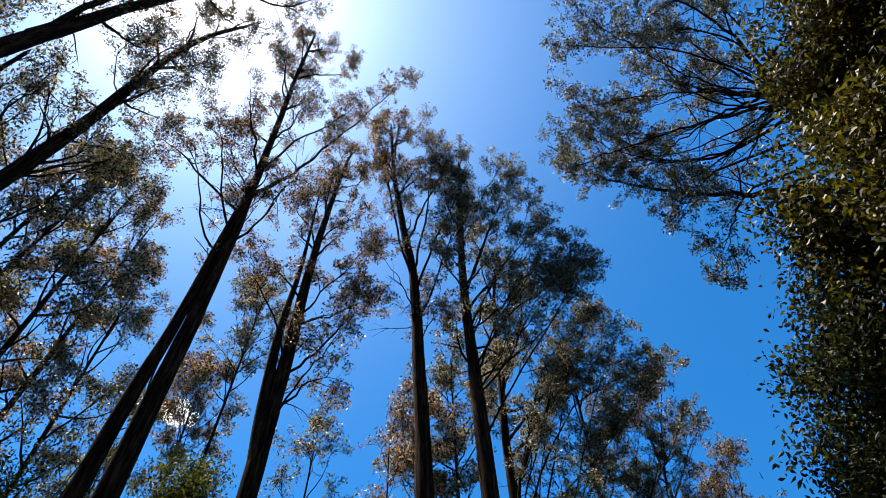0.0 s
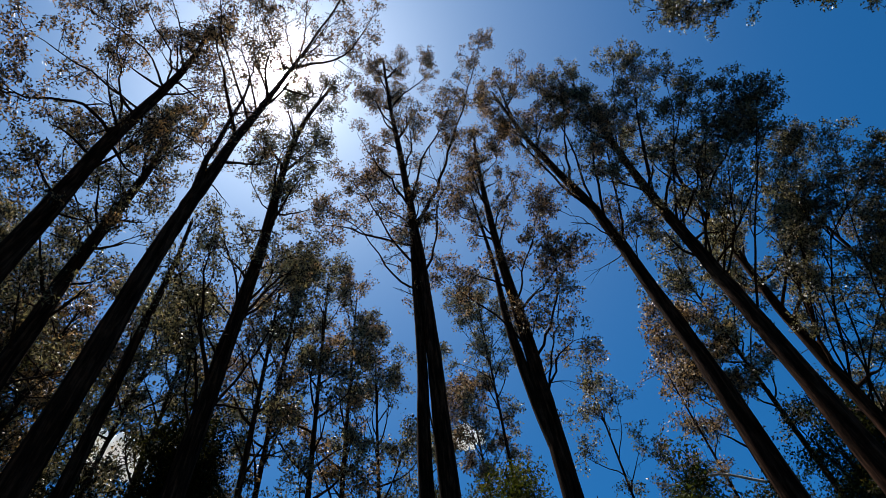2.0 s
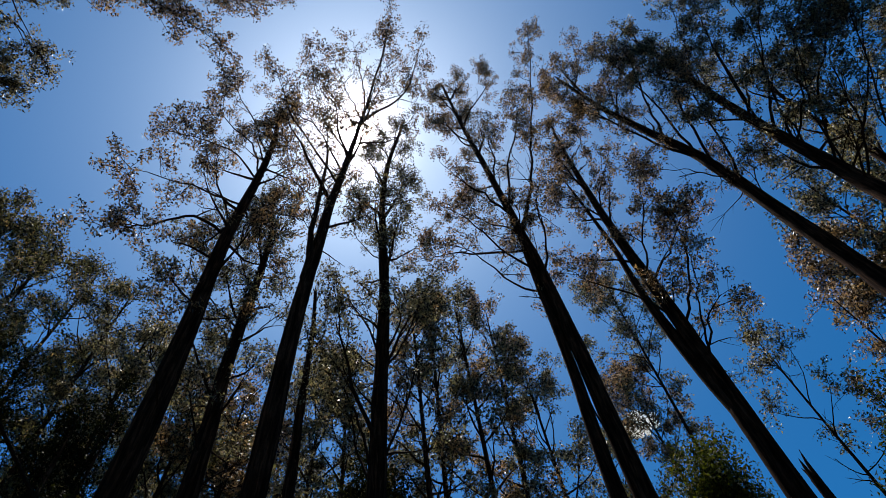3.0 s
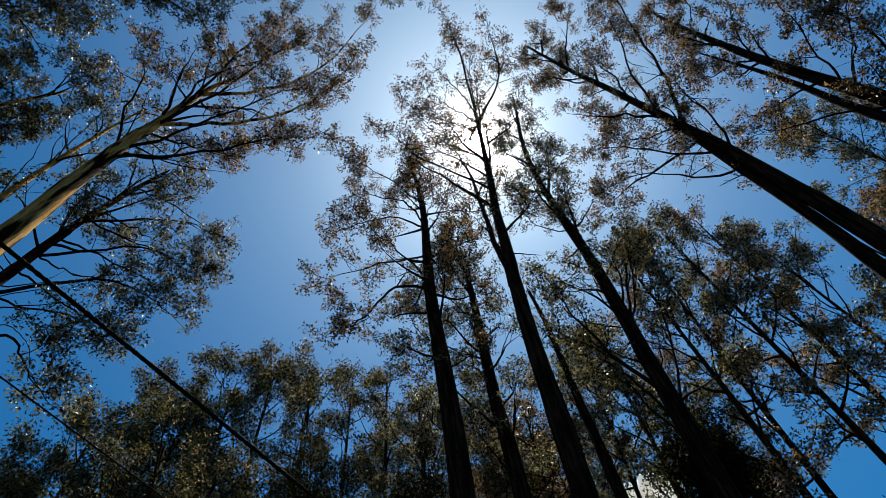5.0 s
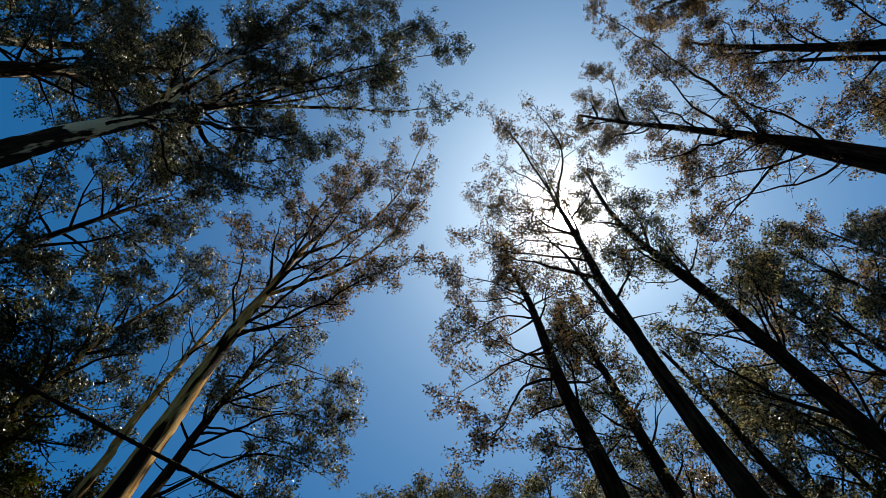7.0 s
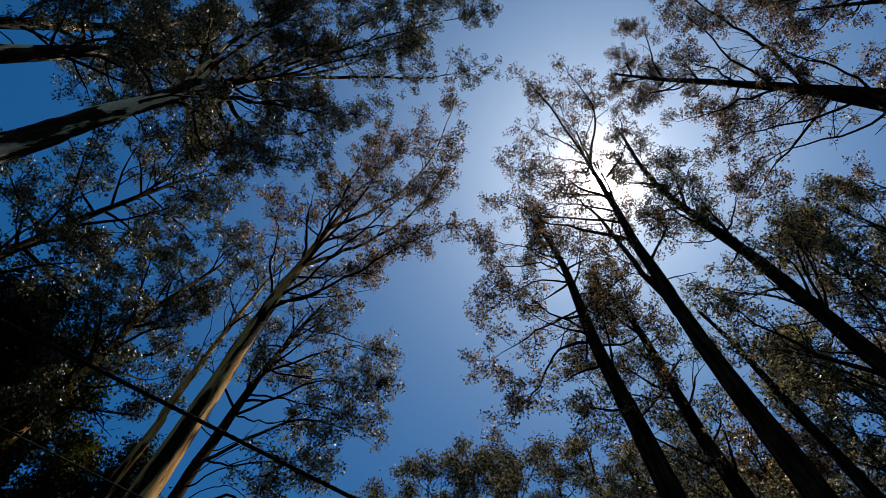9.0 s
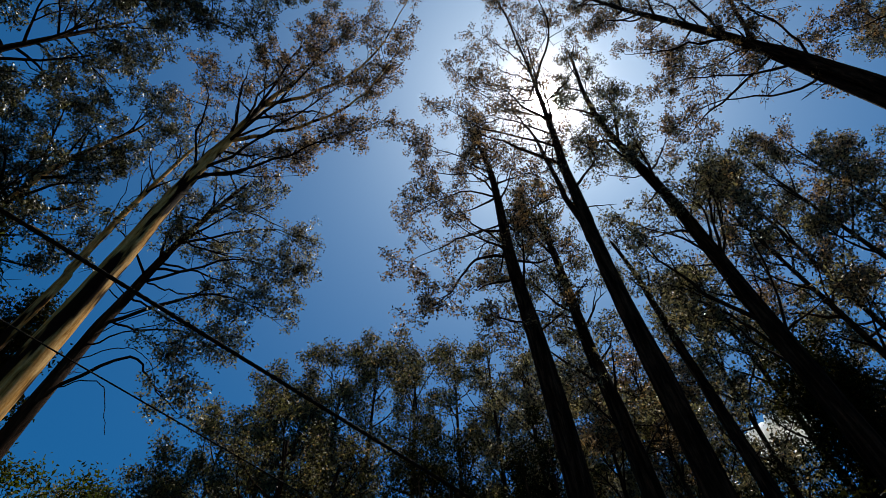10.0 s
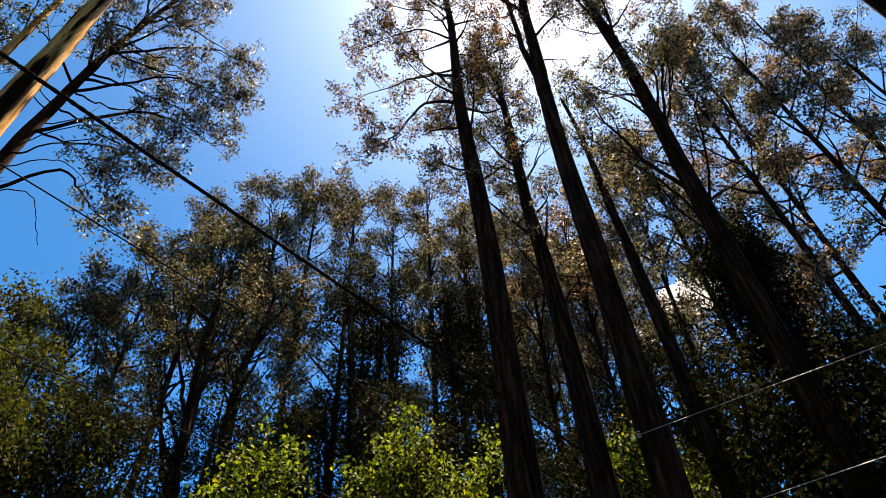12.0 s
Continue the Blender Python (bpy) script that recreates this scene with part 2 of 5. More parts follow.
def gum_tree(name, label, spine, girth, crown, leaves, wood_mat, leaf_mat, seed, tips=(), limbs=(), fan=(), stems=(), drift=(0, 0), shape="round",
             bare=(), tuft=46, leaf=0.076, bushy=2.0, spread=0.088, fork=0.28, group="", category="gum tree", rise=(0.9, 1.9), snags=4, fine=True):
    """A tall tree. spine: points up the trunk's middle; girth: the trunk's diameter at the foot; crown: height of its lowest limb, radius;
    leaves: how many limbs besides those listed; tips: plain limbs, (height, thickness, tip); limbs: crooked ones, (height, thickness, points to the tip);
    fan: (compass turn, reach, height of the tip) of limbs that spread from the head; stems: further trunks; bare: dead, leafless limbs."""
    rng = np.random.default_rng(seed)
    foot = np.array((spine[0][0], spine[0][1], 0.0))
    root = tagged(new(name), label, category, group)
    root.location = foot
    line = glide([np.array(p) - foot for p in spine], 9)
    line[1:-1, :2] += np.cumsum(rng.normal(0, 0.012 * min(girth, 0.5), (len(line) - 2, 2)), axis=0)
    top = line[-1, 2]
    z = line[:, 2].clip(0)
    width = 0.5 * girth * ((1 - 0.80 * (z / top) ** 1.1) + 0.35 * np.exp(-z / 0.35))
    width[-1] = 0.012
    width *= 1 + rng.normal(0, 0.02, len(width))
    trunk_wood = Wood()
    trunk_wood.add(line, width, 14)
    trunk = part("trunk", trunk_wood.mesh("trunk", wood_mat), root)
    twigs, ends = Wood(), []
    for pts in stems:
        more = glide([np.array(p) - foot for p in pts], 7)
        w = Wood()
        zz = more[:, 2]
        w.add(more, 0.5 * girth * np.linspace(0.72, fork, len(more)), 10)
        part("stem", w.mesh("stem", wood_mat), root)
        clothe(twigs, more[len(more) // 2:], 0.05, rng, ends, 1.2, bushy * 0.8)

    def limb(pts, thick, parent=trunk, leafy=True):
        w = Wood()
        w.add(pts, np.linspace(thick, max(0.006, thick * 0.14), len(pts)), 7)
        part("limb", w.mesh("limb", wood_mat if thick > 0.05 else TWIG), parent)
        if leafy:
            clothe(twigs, pts, thick, rng, ends, crown[1] * 0.55, bushy, fine, (4, 9) if fine else (5, 9))

    bend = np.random.default_rng(seed + 1000)
    for height, thick, tip in tips:
        start, _ = at_height(line, height)
        v = np.array(tip) - foot - start
        pts = glide((start, start + v * (0.28, 0.28, 0.32) + bend.normal(0, 0.13, 3), start + v * (0.66, 0.66, 0.68) + bend.normal(0, 0.19, 3), start + v), 4)
        pts[1:-1] += rng.normal(0, 0.025, (len(pts) - 2, 3))
        limb(pts, thick)
    for k, (turn, reach, height) in enumerate(fan):
        start, _ = at_height(line, top - 3.4 + 0.17 * (k % 12))
        a = radians(turn)
        v = np.array((line[-1, 0] + math.sin(a) * reach, line[-1, 1] + math.cos(a) * reach, height)) - start
        length = np.linalg.norm(v)
        side = unit(np.cross(v, (0, 0, 1))) * length * (0.09 * (-1) ** k + bend.normal(0, 0.08))
        sink = np.array((0, 0, length))
        pts = glide((start, start + v * 0.28 + side * 0.8 - sink * 0.03, start + v * 0.55 + side - sink * 0.05, start + v * 0.8 + side * 0.6 - sink * 0.03, start + v), 5)
        pts[1:-1] += rng.normal(0, 0.025, (len(pts) - 2, 3))
        limb(pts, 0.036 + 0.012 * (k % 3))
    for height, thick, *way in limbs:
        start, _ = at_height(line, height)
        pts = glide([start] + [np.array(p) - foot for p in way], 5)
        pts[1:-1] += rng.normal(0, 0.025, (len(pts) - 2, 3))
        limb(pts, thick)
    for height, thick, *way in bare:
        start, _ = at_height(line, height)
        pts = glide([start] + [np.array(p) - foot for p in way], 5)
        pts[1:-1] += rng.normal(0, 0.012, (len(pts) - 2, 3))
        limb(pts, thick, leafy=False)
    for i in range(leaves):
        u = (i + rng.uniform(0.1, 0.9)) / leaves
        height = crown[0] + (top * 0.985 - crown[0]) * u
        start, k = at_height(line, height)
        here = float(np.interp(k, range(len(width)), width))
        turn = i * 2.39996 + rng.uniform(-0.5, 0.5)
        out = {"round": 0.5 + 0.5 * math.sin(math.pi * min(1, 0.12 + u * 0.9)), "vase": 0.35 + 0.65 * u ** 0.7 if u < 0.85 else 0.8,
               "spire": 1.05 - 0.75 * u}[shape] * (crown[1] - 0.3) * rng.uniform(0.8, 1.3)
        slant = rng.uniform(*rise) * (0.7 + 0.6 * u)
        out *= math.sqrt(1 + min(slant, 1.6) ** 2) * 0.75
        d = unit(np.array((math.sin(turn) + drift[0], math.cos(turn) + drift[1], slant)))
        pts = wander(start, d, out, 6, rng, 0.5, 0.13)
        limb(pts, min(here * 0.6, 0.016 * out + 0.012))
    for i in range(snags):
        start, k = at_height(line, crown[0] * rng.uniform(0.72, 1.05) + (top - crown[0]) * rng.uniform(0, 0.3))
        turn = rng.uniform(0, 6.28)
        snag = wander(start, unit(np.array((math.sin(turn), math.cos(turn), rng.uniform(-0.2, 0.7)))), rng.uniform(0.6, 1.7), 5, rng, 0.2, 0.25)
        w = Wood()
        w.add(snag, np.linspace(0.018, 0.004, 6), 5)
        for _ in range(3):
            q = rng.integers(2, 5)
            w.add(wander(snag[q], unit(snag[q + 1] - snag[q] + rng.normal(0, 0.1, 3)), rng.uniform(0.2, 0.6), 2, rng, 0.1, 0.3), (0.007, 0.005, 0.003), 4)
        part("snag", w.mesh("snag", TWIG), trunk, "dead leafless twig")
    if twigs.n:
        part("brushwood", twigs.mesh("brushwood", TWIG), root, kind="stuff")
    if ends:
        part("crown", leaf_mesh("crown", ends, tuft, spread, leaf, leaf_mat, rng), root, kind="stuff")
    return root


def shrub(name, label, foot, height, radius, leaf_mat, seed, tuft=26, leaf=0.09, stems=7, bushy=2.4, spread=0.16, slim=0.45, broad=False, category="shrub", group=""):
    """A bushy small tree: several stems from the foot that fork into a dense, uneven head."""
    rng = np.random.default_rng(seed)
    root = tagged(new(name), label, category, group)
    root.location = (*foot, 0)
    twigs, ends = Wood(), []
    for i in range(stems):
        turn = i * 2.39996 + rng.uniform(-0.4, 0.4)
        out = radius * rng.uniform(0.25, 0.95)
        tip = np.array((math.sin(turn) * out, math.cos(turn) * out, height * rng.uniform(0.8, 1.0) * (1 - 0.2 * (out / radius) ** 2)))
        pts = glide([(0.1 * math.sin(turn), 0.1 * math.cos(turn), -0.1), tip * (0.35, 0.35, 0.5) + rng.normal(0, 0.12, 3), tip], 6)
        w = Wood()
        w.add(pts, np.linspace(0.012 * height, 0.012, len(pts)), 7)
        part("stem", w.mesh("stem", BARK_GREY), root)
        clothe(twigs, pts[4:], 0.03, rng, ends, radius * 0.5, bushy, False, (5, 9))
        for _ in range(3):
            k = rng.integers(4, len(pts) - 1)
            side = wander(pts[k], unit(rng.normal(0, 1, 3) * (1, 1, 0.3) + (0, 0, 0.5)), radius * rng.uniform(0.4, 0.8), 5, rng, 0.3)
            twigs.add(side, np.linspace(0.02, 0.006, 6), 5)
            clothe(twigs, side, 0.02, rng, ends, radius * 0.4, bushy, False, (5, 9))
    part("brushwood", twigs.mesh("brushwood", TWIG), root, kind="stuff")
    part("crown", leaf_mesh("crown", ends, tuft, spread, leaf, leaf_mat, rng, 0.4, slim, broad), root, kind="stuff")
    return root


def cable(name, label, a, b, sag, radius, mat, lay=0.0):
    """A hanging line between two far points; lay: it is twisted of four cores of this pitch."""
    a, b = Vector(a), Vector(b)
    root = tagged(new(name), label, "cable")
    root.location = a
    n = 160
    s = np.linspace(0, 1, n)
    mid = np.array([(b - a) * float(k) for k in s])
    mid[:, 2] -= sag * 4 * s * (1 - s)
    side = np.array((b - a).cross(Vector((0, 0, 1))).normalized())
    span = (b - a).length
    if not lay:
        w = Wood()
        w.add(mid, np.full(n, radius), 6)
        part("wire", w.mesh("wire", mat), root)
        return root
    for core in range(4):
        w = Wood()
        m = 700
        s2 = np.linspace(0, 1, m)
        line = np.stack([np.interp(s2, s, mid[:, i]) for i in range(3)], 1)
        ang = s2 * span / lay * 2 * math.pi + core * math.pi / 2
        line = line + radius * 0.55 * (np.cos(ang)[:, None] * side + np.sin(ang)[:, None] * np.array((0, 0, 1)))
        w.add(line, np.full(m, radius * 0.5), 6)
        part("core", w.mesh("core", mat), root)
    return root


# ---- ground ----
def ground():
    mat, nodes, links, body = material("leaf_litter")
    litter = spotty(nodes, links, 9.0, 8.0, rough=0.75)
    broad = spotty(nodes, links, 0.35, 3.0)
    tone = ramp(nodes, links, litter, ((0.3, (0.015, 0.010, 0.006)), (0.5, (0.045, 0.031, 0.019)), (0.7, (0.10, 0.07, 0.043))))
    tone = mixed(nodes, links, "MIX", ramp(nodes, links, broad, ((0.45, (0, 0, 0)), (0.6, (0.8, 0.8, 0.8)))), tone, (0.03, 0.045, 0.015))
    links.new(tone, body.inputs["Base Color"])
    body.inputs["Roughness"].default_value = 0.95
    bump = nodes.new("ShaderNodeBump")
    bump.inputs["Distance"].default_value = 0.05
    links.new(litter, bump.inputs["Height"])
    links.new(bump.outputs[0], body.inputs["Normal"])
    n = 81
    g = np.linspace(-1, 1, n)
    g = np.sign(g) * np.abs(g) ** 3 * 2500
    verts = []
    for y in g:
        for x in g:
            far = math.hypot(x, y)
            verts.append((x, y, 0.12 * noise.noise((x * 0.25, y * 0.25, 0)) * min(1, far / 3) - 0.02 + 8 * noise.noise((x * 0.004, y * 0.004, 3)) * min(1, max(0, far - 60) / 400)))
    i = (np.arange(n - 1)[:, None] * n + np.arange(n - 1)[None, :]).ravel()
    quads = np.stack((i, i + 1, i + n + 1, i + n), -1)
    tagged(new("ground", face_mesh("ground", verts, quads, mat, True)), "forest floor of brown leaf litter and moss", "ground", kind="structure")


ground()


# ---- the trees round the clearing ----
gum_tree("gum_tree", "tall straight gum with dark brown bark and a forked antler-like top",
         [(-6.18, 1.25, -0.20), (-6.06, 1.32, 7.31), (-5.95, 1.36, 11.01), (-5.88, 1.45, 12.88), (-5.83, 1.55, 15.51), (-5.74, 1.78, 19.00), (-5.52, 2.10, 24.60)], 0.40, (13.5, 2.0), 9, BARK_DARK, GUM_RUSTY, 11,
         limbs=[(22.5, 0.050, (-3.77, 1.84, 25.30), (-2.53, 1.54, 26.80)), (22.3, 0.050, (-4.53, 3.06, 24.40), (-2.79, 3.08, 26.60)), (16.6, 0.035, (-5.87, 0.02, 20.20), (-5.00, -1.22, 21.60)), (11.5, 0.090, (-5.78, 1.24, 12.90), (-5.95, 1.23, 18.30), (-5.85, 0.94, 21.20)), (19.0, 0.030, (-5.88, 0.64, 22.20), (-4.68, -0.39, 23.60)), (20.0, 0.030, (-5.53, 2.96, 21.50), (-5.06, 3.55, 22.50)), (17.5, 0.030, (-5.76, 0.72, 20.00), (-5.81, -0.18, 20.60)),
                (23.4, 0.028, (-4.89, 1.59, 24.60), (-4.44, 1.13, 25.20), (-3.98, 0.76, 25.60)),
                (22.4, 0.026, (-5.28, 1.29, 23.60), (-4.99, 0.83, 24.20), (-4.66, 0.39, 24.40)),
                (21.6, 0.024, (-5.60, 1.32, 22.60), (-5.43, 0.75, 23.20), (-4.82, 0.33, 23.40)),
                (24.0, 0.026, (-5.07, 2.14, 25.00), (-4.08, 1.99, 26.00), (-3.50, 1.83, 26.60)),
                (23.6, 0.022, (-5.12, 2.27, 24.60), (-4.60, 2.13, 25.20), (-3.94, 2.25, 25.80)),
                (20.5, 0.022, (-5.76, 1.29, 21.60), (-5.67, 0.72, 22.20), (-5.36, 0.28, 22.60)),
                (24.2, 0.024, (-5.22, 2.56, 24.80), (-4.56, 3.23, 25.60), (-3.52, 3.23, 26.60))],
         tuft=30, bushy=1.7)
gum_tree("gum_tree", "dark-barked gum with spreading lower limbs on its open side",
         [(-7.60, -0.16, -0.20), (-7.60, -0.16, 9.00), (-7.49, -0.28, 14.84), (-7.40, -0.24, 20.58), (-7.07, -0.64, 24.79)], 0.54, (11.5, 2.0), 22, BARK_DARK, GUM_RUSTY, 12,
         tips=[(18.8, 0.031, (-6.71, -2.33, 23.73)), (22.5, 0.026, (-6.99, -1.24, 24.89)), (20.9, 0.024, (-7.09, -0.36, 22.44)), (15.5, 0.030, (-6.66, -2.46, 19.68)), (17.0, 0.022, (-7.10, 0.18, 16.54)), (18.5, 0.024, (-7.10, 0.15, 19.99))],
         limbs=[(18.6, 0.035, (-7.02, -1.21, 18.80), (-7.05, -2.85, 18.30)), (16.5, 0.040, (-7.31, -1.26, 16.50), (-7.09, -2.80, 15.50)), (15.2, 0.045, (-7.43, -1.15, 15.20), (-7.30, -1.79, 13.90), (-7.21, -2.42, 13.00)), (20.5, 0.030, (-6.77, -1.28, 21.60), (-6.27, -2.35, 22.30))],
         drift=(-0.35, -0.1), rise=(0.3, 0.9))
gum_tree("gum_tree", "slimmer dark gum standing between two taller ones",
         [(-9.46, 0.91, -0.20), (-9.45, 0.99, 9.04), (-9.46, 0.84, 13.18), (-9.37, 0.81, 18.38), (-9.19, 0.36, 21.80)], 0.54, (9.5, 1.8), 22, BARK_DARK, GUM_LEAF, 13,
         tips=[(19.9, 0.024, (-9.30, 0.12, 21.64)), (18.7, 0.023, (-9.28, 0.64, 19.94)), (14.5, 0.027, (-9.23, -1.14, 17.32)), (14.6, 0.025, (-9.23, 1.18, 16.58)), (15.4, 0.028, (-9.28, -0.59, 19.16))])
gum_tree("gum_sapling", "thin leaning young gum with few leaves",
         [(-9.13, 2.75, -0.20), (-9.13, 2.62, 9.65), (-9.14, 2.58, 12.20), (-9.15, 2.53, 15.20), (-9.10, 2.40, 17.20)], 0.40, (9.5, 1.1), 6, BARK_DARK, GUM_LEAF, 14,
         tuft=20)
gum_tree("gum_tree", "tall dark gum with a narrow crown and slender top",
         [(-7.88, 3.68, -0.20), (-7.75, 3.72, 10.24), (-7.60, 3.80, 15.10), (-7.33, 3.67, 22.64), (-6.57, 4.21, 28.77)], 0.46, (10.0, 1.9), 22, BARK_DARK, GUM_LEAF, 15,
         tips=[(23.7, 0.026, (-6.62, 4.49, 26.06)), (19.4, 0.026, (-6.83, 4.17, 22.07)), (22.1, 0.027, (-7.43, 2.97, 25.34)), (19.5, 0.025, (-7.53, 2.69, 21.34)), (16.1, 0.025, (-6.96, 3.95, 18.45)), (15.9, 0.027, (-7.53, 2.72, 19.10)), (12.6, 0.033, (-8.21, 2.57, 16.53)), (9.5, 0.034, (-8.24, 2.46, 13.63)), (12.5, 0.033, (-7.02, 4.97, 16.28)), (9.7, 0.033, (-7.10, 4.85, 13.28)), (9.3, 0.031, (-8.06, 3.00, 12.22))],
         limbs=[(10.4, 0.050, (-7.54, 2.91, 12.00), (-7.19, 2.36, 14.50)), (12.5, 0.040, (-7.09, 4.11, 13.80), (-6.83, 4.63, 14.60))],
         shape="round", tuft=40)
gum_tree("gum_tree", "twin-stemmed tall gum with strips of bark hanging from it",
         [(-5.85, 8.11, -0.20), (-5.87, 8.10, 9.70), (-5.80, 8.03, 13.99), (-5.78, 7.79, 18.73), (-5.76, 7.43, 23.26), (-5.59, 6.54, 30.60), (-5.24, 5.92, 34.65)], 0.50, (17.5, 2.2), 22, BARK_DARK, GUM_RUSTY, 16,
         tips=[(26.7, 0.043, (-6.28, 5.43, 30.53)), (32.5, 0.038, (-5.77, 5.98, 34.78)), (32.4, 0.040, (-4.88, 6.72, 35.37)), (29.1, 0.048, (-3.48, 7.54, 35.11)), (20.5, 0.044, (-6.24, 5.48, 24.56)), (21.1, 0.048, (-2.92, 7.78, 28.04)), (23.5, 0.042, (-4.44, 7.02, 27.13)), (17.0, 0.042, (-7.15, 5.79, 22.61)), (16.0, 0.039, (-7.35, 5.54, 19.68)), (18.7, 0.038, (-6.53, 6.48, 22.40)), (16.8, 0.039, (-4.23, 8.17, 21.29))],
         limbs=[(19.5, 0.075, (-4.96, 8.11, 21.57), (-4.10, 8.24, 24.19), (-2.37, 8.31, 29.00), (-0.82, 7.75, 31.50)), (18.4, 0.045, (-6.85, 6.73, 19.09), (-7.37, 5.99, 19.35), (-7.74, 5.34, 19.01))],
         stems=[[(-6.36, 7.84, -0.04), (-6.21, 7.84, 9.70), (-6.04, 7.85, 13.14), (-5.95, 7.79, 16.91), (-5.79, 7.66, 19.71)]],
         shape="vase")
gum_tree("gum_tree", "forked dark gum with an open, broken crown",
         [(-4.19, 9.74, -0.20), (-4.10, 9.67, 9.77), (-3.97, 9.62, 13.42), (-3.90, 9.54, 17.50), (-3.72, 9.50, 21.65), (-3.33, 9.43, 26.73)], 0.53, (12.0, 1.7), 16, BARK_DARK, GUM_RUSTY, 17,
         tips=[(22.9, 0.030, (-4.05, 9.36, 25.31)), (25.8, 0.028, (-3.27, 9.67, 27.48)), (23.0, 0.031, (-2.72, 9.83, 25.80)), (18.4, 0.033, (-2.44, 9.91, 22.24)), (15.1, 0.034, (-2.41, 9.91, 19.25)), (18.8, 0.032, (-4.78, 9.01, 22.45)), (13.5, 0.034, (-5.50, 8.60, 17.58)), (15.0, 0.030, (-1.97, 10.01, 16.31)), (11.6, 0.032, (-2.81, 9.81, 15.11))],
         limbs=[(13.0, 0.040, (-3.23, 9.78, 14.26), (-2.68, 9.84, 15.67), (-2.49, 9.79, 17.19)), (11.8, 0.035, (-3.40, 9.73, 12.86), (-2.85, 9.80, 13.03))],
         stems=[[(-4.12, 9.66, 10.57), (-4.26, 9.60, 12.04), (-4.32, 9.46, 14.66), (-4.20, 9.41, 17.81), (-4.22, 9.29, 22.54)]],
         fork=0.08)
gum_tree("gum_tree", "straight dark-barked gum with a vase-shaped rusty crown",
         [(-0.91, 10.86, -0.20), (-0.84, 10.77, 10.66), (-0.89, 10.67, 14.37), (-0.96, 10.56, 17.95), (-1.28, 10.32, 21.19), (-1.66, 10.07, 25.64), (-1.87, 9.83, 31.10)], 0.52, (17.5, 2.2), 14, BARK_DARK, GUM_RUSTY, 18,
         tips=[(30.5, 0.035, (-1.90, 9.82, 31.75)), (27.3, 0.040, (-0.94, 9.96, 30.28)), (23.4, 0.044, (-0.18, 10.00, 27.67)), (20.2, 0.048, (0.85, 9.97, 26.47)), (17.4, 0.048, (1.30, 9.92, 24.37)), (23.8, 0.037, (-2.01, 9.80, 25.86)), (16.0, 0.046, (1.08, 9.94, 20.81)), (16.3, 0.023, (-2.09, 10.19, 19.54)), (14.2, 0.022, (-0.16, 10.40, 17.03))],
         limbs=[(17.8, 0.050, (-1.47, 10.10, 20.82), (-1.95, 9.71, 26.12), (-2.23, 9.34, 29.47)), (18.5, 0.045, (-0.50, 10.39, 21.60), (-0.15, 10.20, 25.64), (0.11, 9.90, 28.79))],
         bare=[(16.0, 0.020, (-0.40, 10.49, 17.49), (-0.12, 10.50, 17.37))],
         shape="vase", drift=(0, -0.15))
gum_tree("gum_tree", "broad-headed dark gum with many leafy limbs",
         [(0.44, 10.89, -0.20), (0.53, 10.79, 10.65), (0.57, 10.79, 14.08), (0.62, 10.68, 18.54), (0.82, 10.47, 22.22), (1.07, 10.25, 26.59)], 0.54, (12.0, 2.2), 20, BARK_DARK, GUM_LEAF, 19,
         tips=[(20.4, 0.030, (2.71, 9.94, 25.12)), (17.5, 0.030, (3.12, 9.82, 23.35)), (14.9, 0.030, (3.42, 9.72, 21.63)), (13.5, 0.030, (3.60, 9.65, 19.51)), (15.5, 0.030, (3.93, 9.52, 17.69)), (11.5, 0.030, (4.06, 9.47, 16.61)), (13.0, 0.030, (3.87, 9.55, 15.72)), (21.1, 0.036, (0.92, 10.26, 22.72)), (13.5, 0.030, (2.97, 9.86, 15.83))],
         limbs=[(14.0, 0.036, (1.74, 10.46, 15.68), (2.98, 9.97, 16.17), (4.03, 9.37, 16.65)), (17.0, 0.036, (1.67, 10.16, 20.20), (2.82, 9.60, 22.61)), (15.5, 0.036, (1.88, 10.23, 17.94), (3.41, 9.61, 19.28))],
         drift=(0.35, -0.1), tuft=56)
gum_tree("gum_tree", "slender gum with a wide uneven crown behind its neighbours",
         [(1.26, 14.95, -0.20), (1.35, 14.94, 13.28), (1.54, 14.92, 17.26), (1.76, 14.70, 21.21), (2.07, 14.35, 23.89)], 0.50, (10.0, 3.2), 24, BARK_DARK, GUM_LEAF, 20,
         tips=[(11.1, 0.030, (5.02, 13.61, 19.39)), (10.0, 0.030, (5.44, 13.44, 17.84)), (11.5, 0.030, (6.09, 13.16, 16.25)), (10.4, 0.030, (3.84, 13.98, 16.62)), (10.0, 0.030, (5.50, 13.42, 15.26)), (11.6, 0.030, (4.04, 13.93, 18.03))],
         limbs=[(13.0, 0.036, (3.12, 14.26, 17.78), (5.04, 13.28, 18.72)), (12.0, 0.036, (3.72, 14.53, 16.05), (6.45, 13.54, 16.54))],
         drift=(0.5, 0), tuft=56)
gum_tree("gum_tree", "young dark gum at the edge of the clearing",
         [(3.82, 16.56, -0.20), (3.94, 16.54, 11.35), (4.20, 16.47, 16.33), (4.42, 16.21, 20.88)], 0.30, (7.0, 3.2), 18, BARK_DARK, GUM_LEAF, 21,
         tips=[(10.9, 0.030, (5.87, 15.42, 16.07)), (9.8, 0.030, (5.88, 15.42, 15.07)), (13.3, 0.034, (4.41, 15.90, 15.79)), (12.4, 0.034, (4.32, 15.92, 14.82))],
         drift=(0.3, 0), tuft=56)
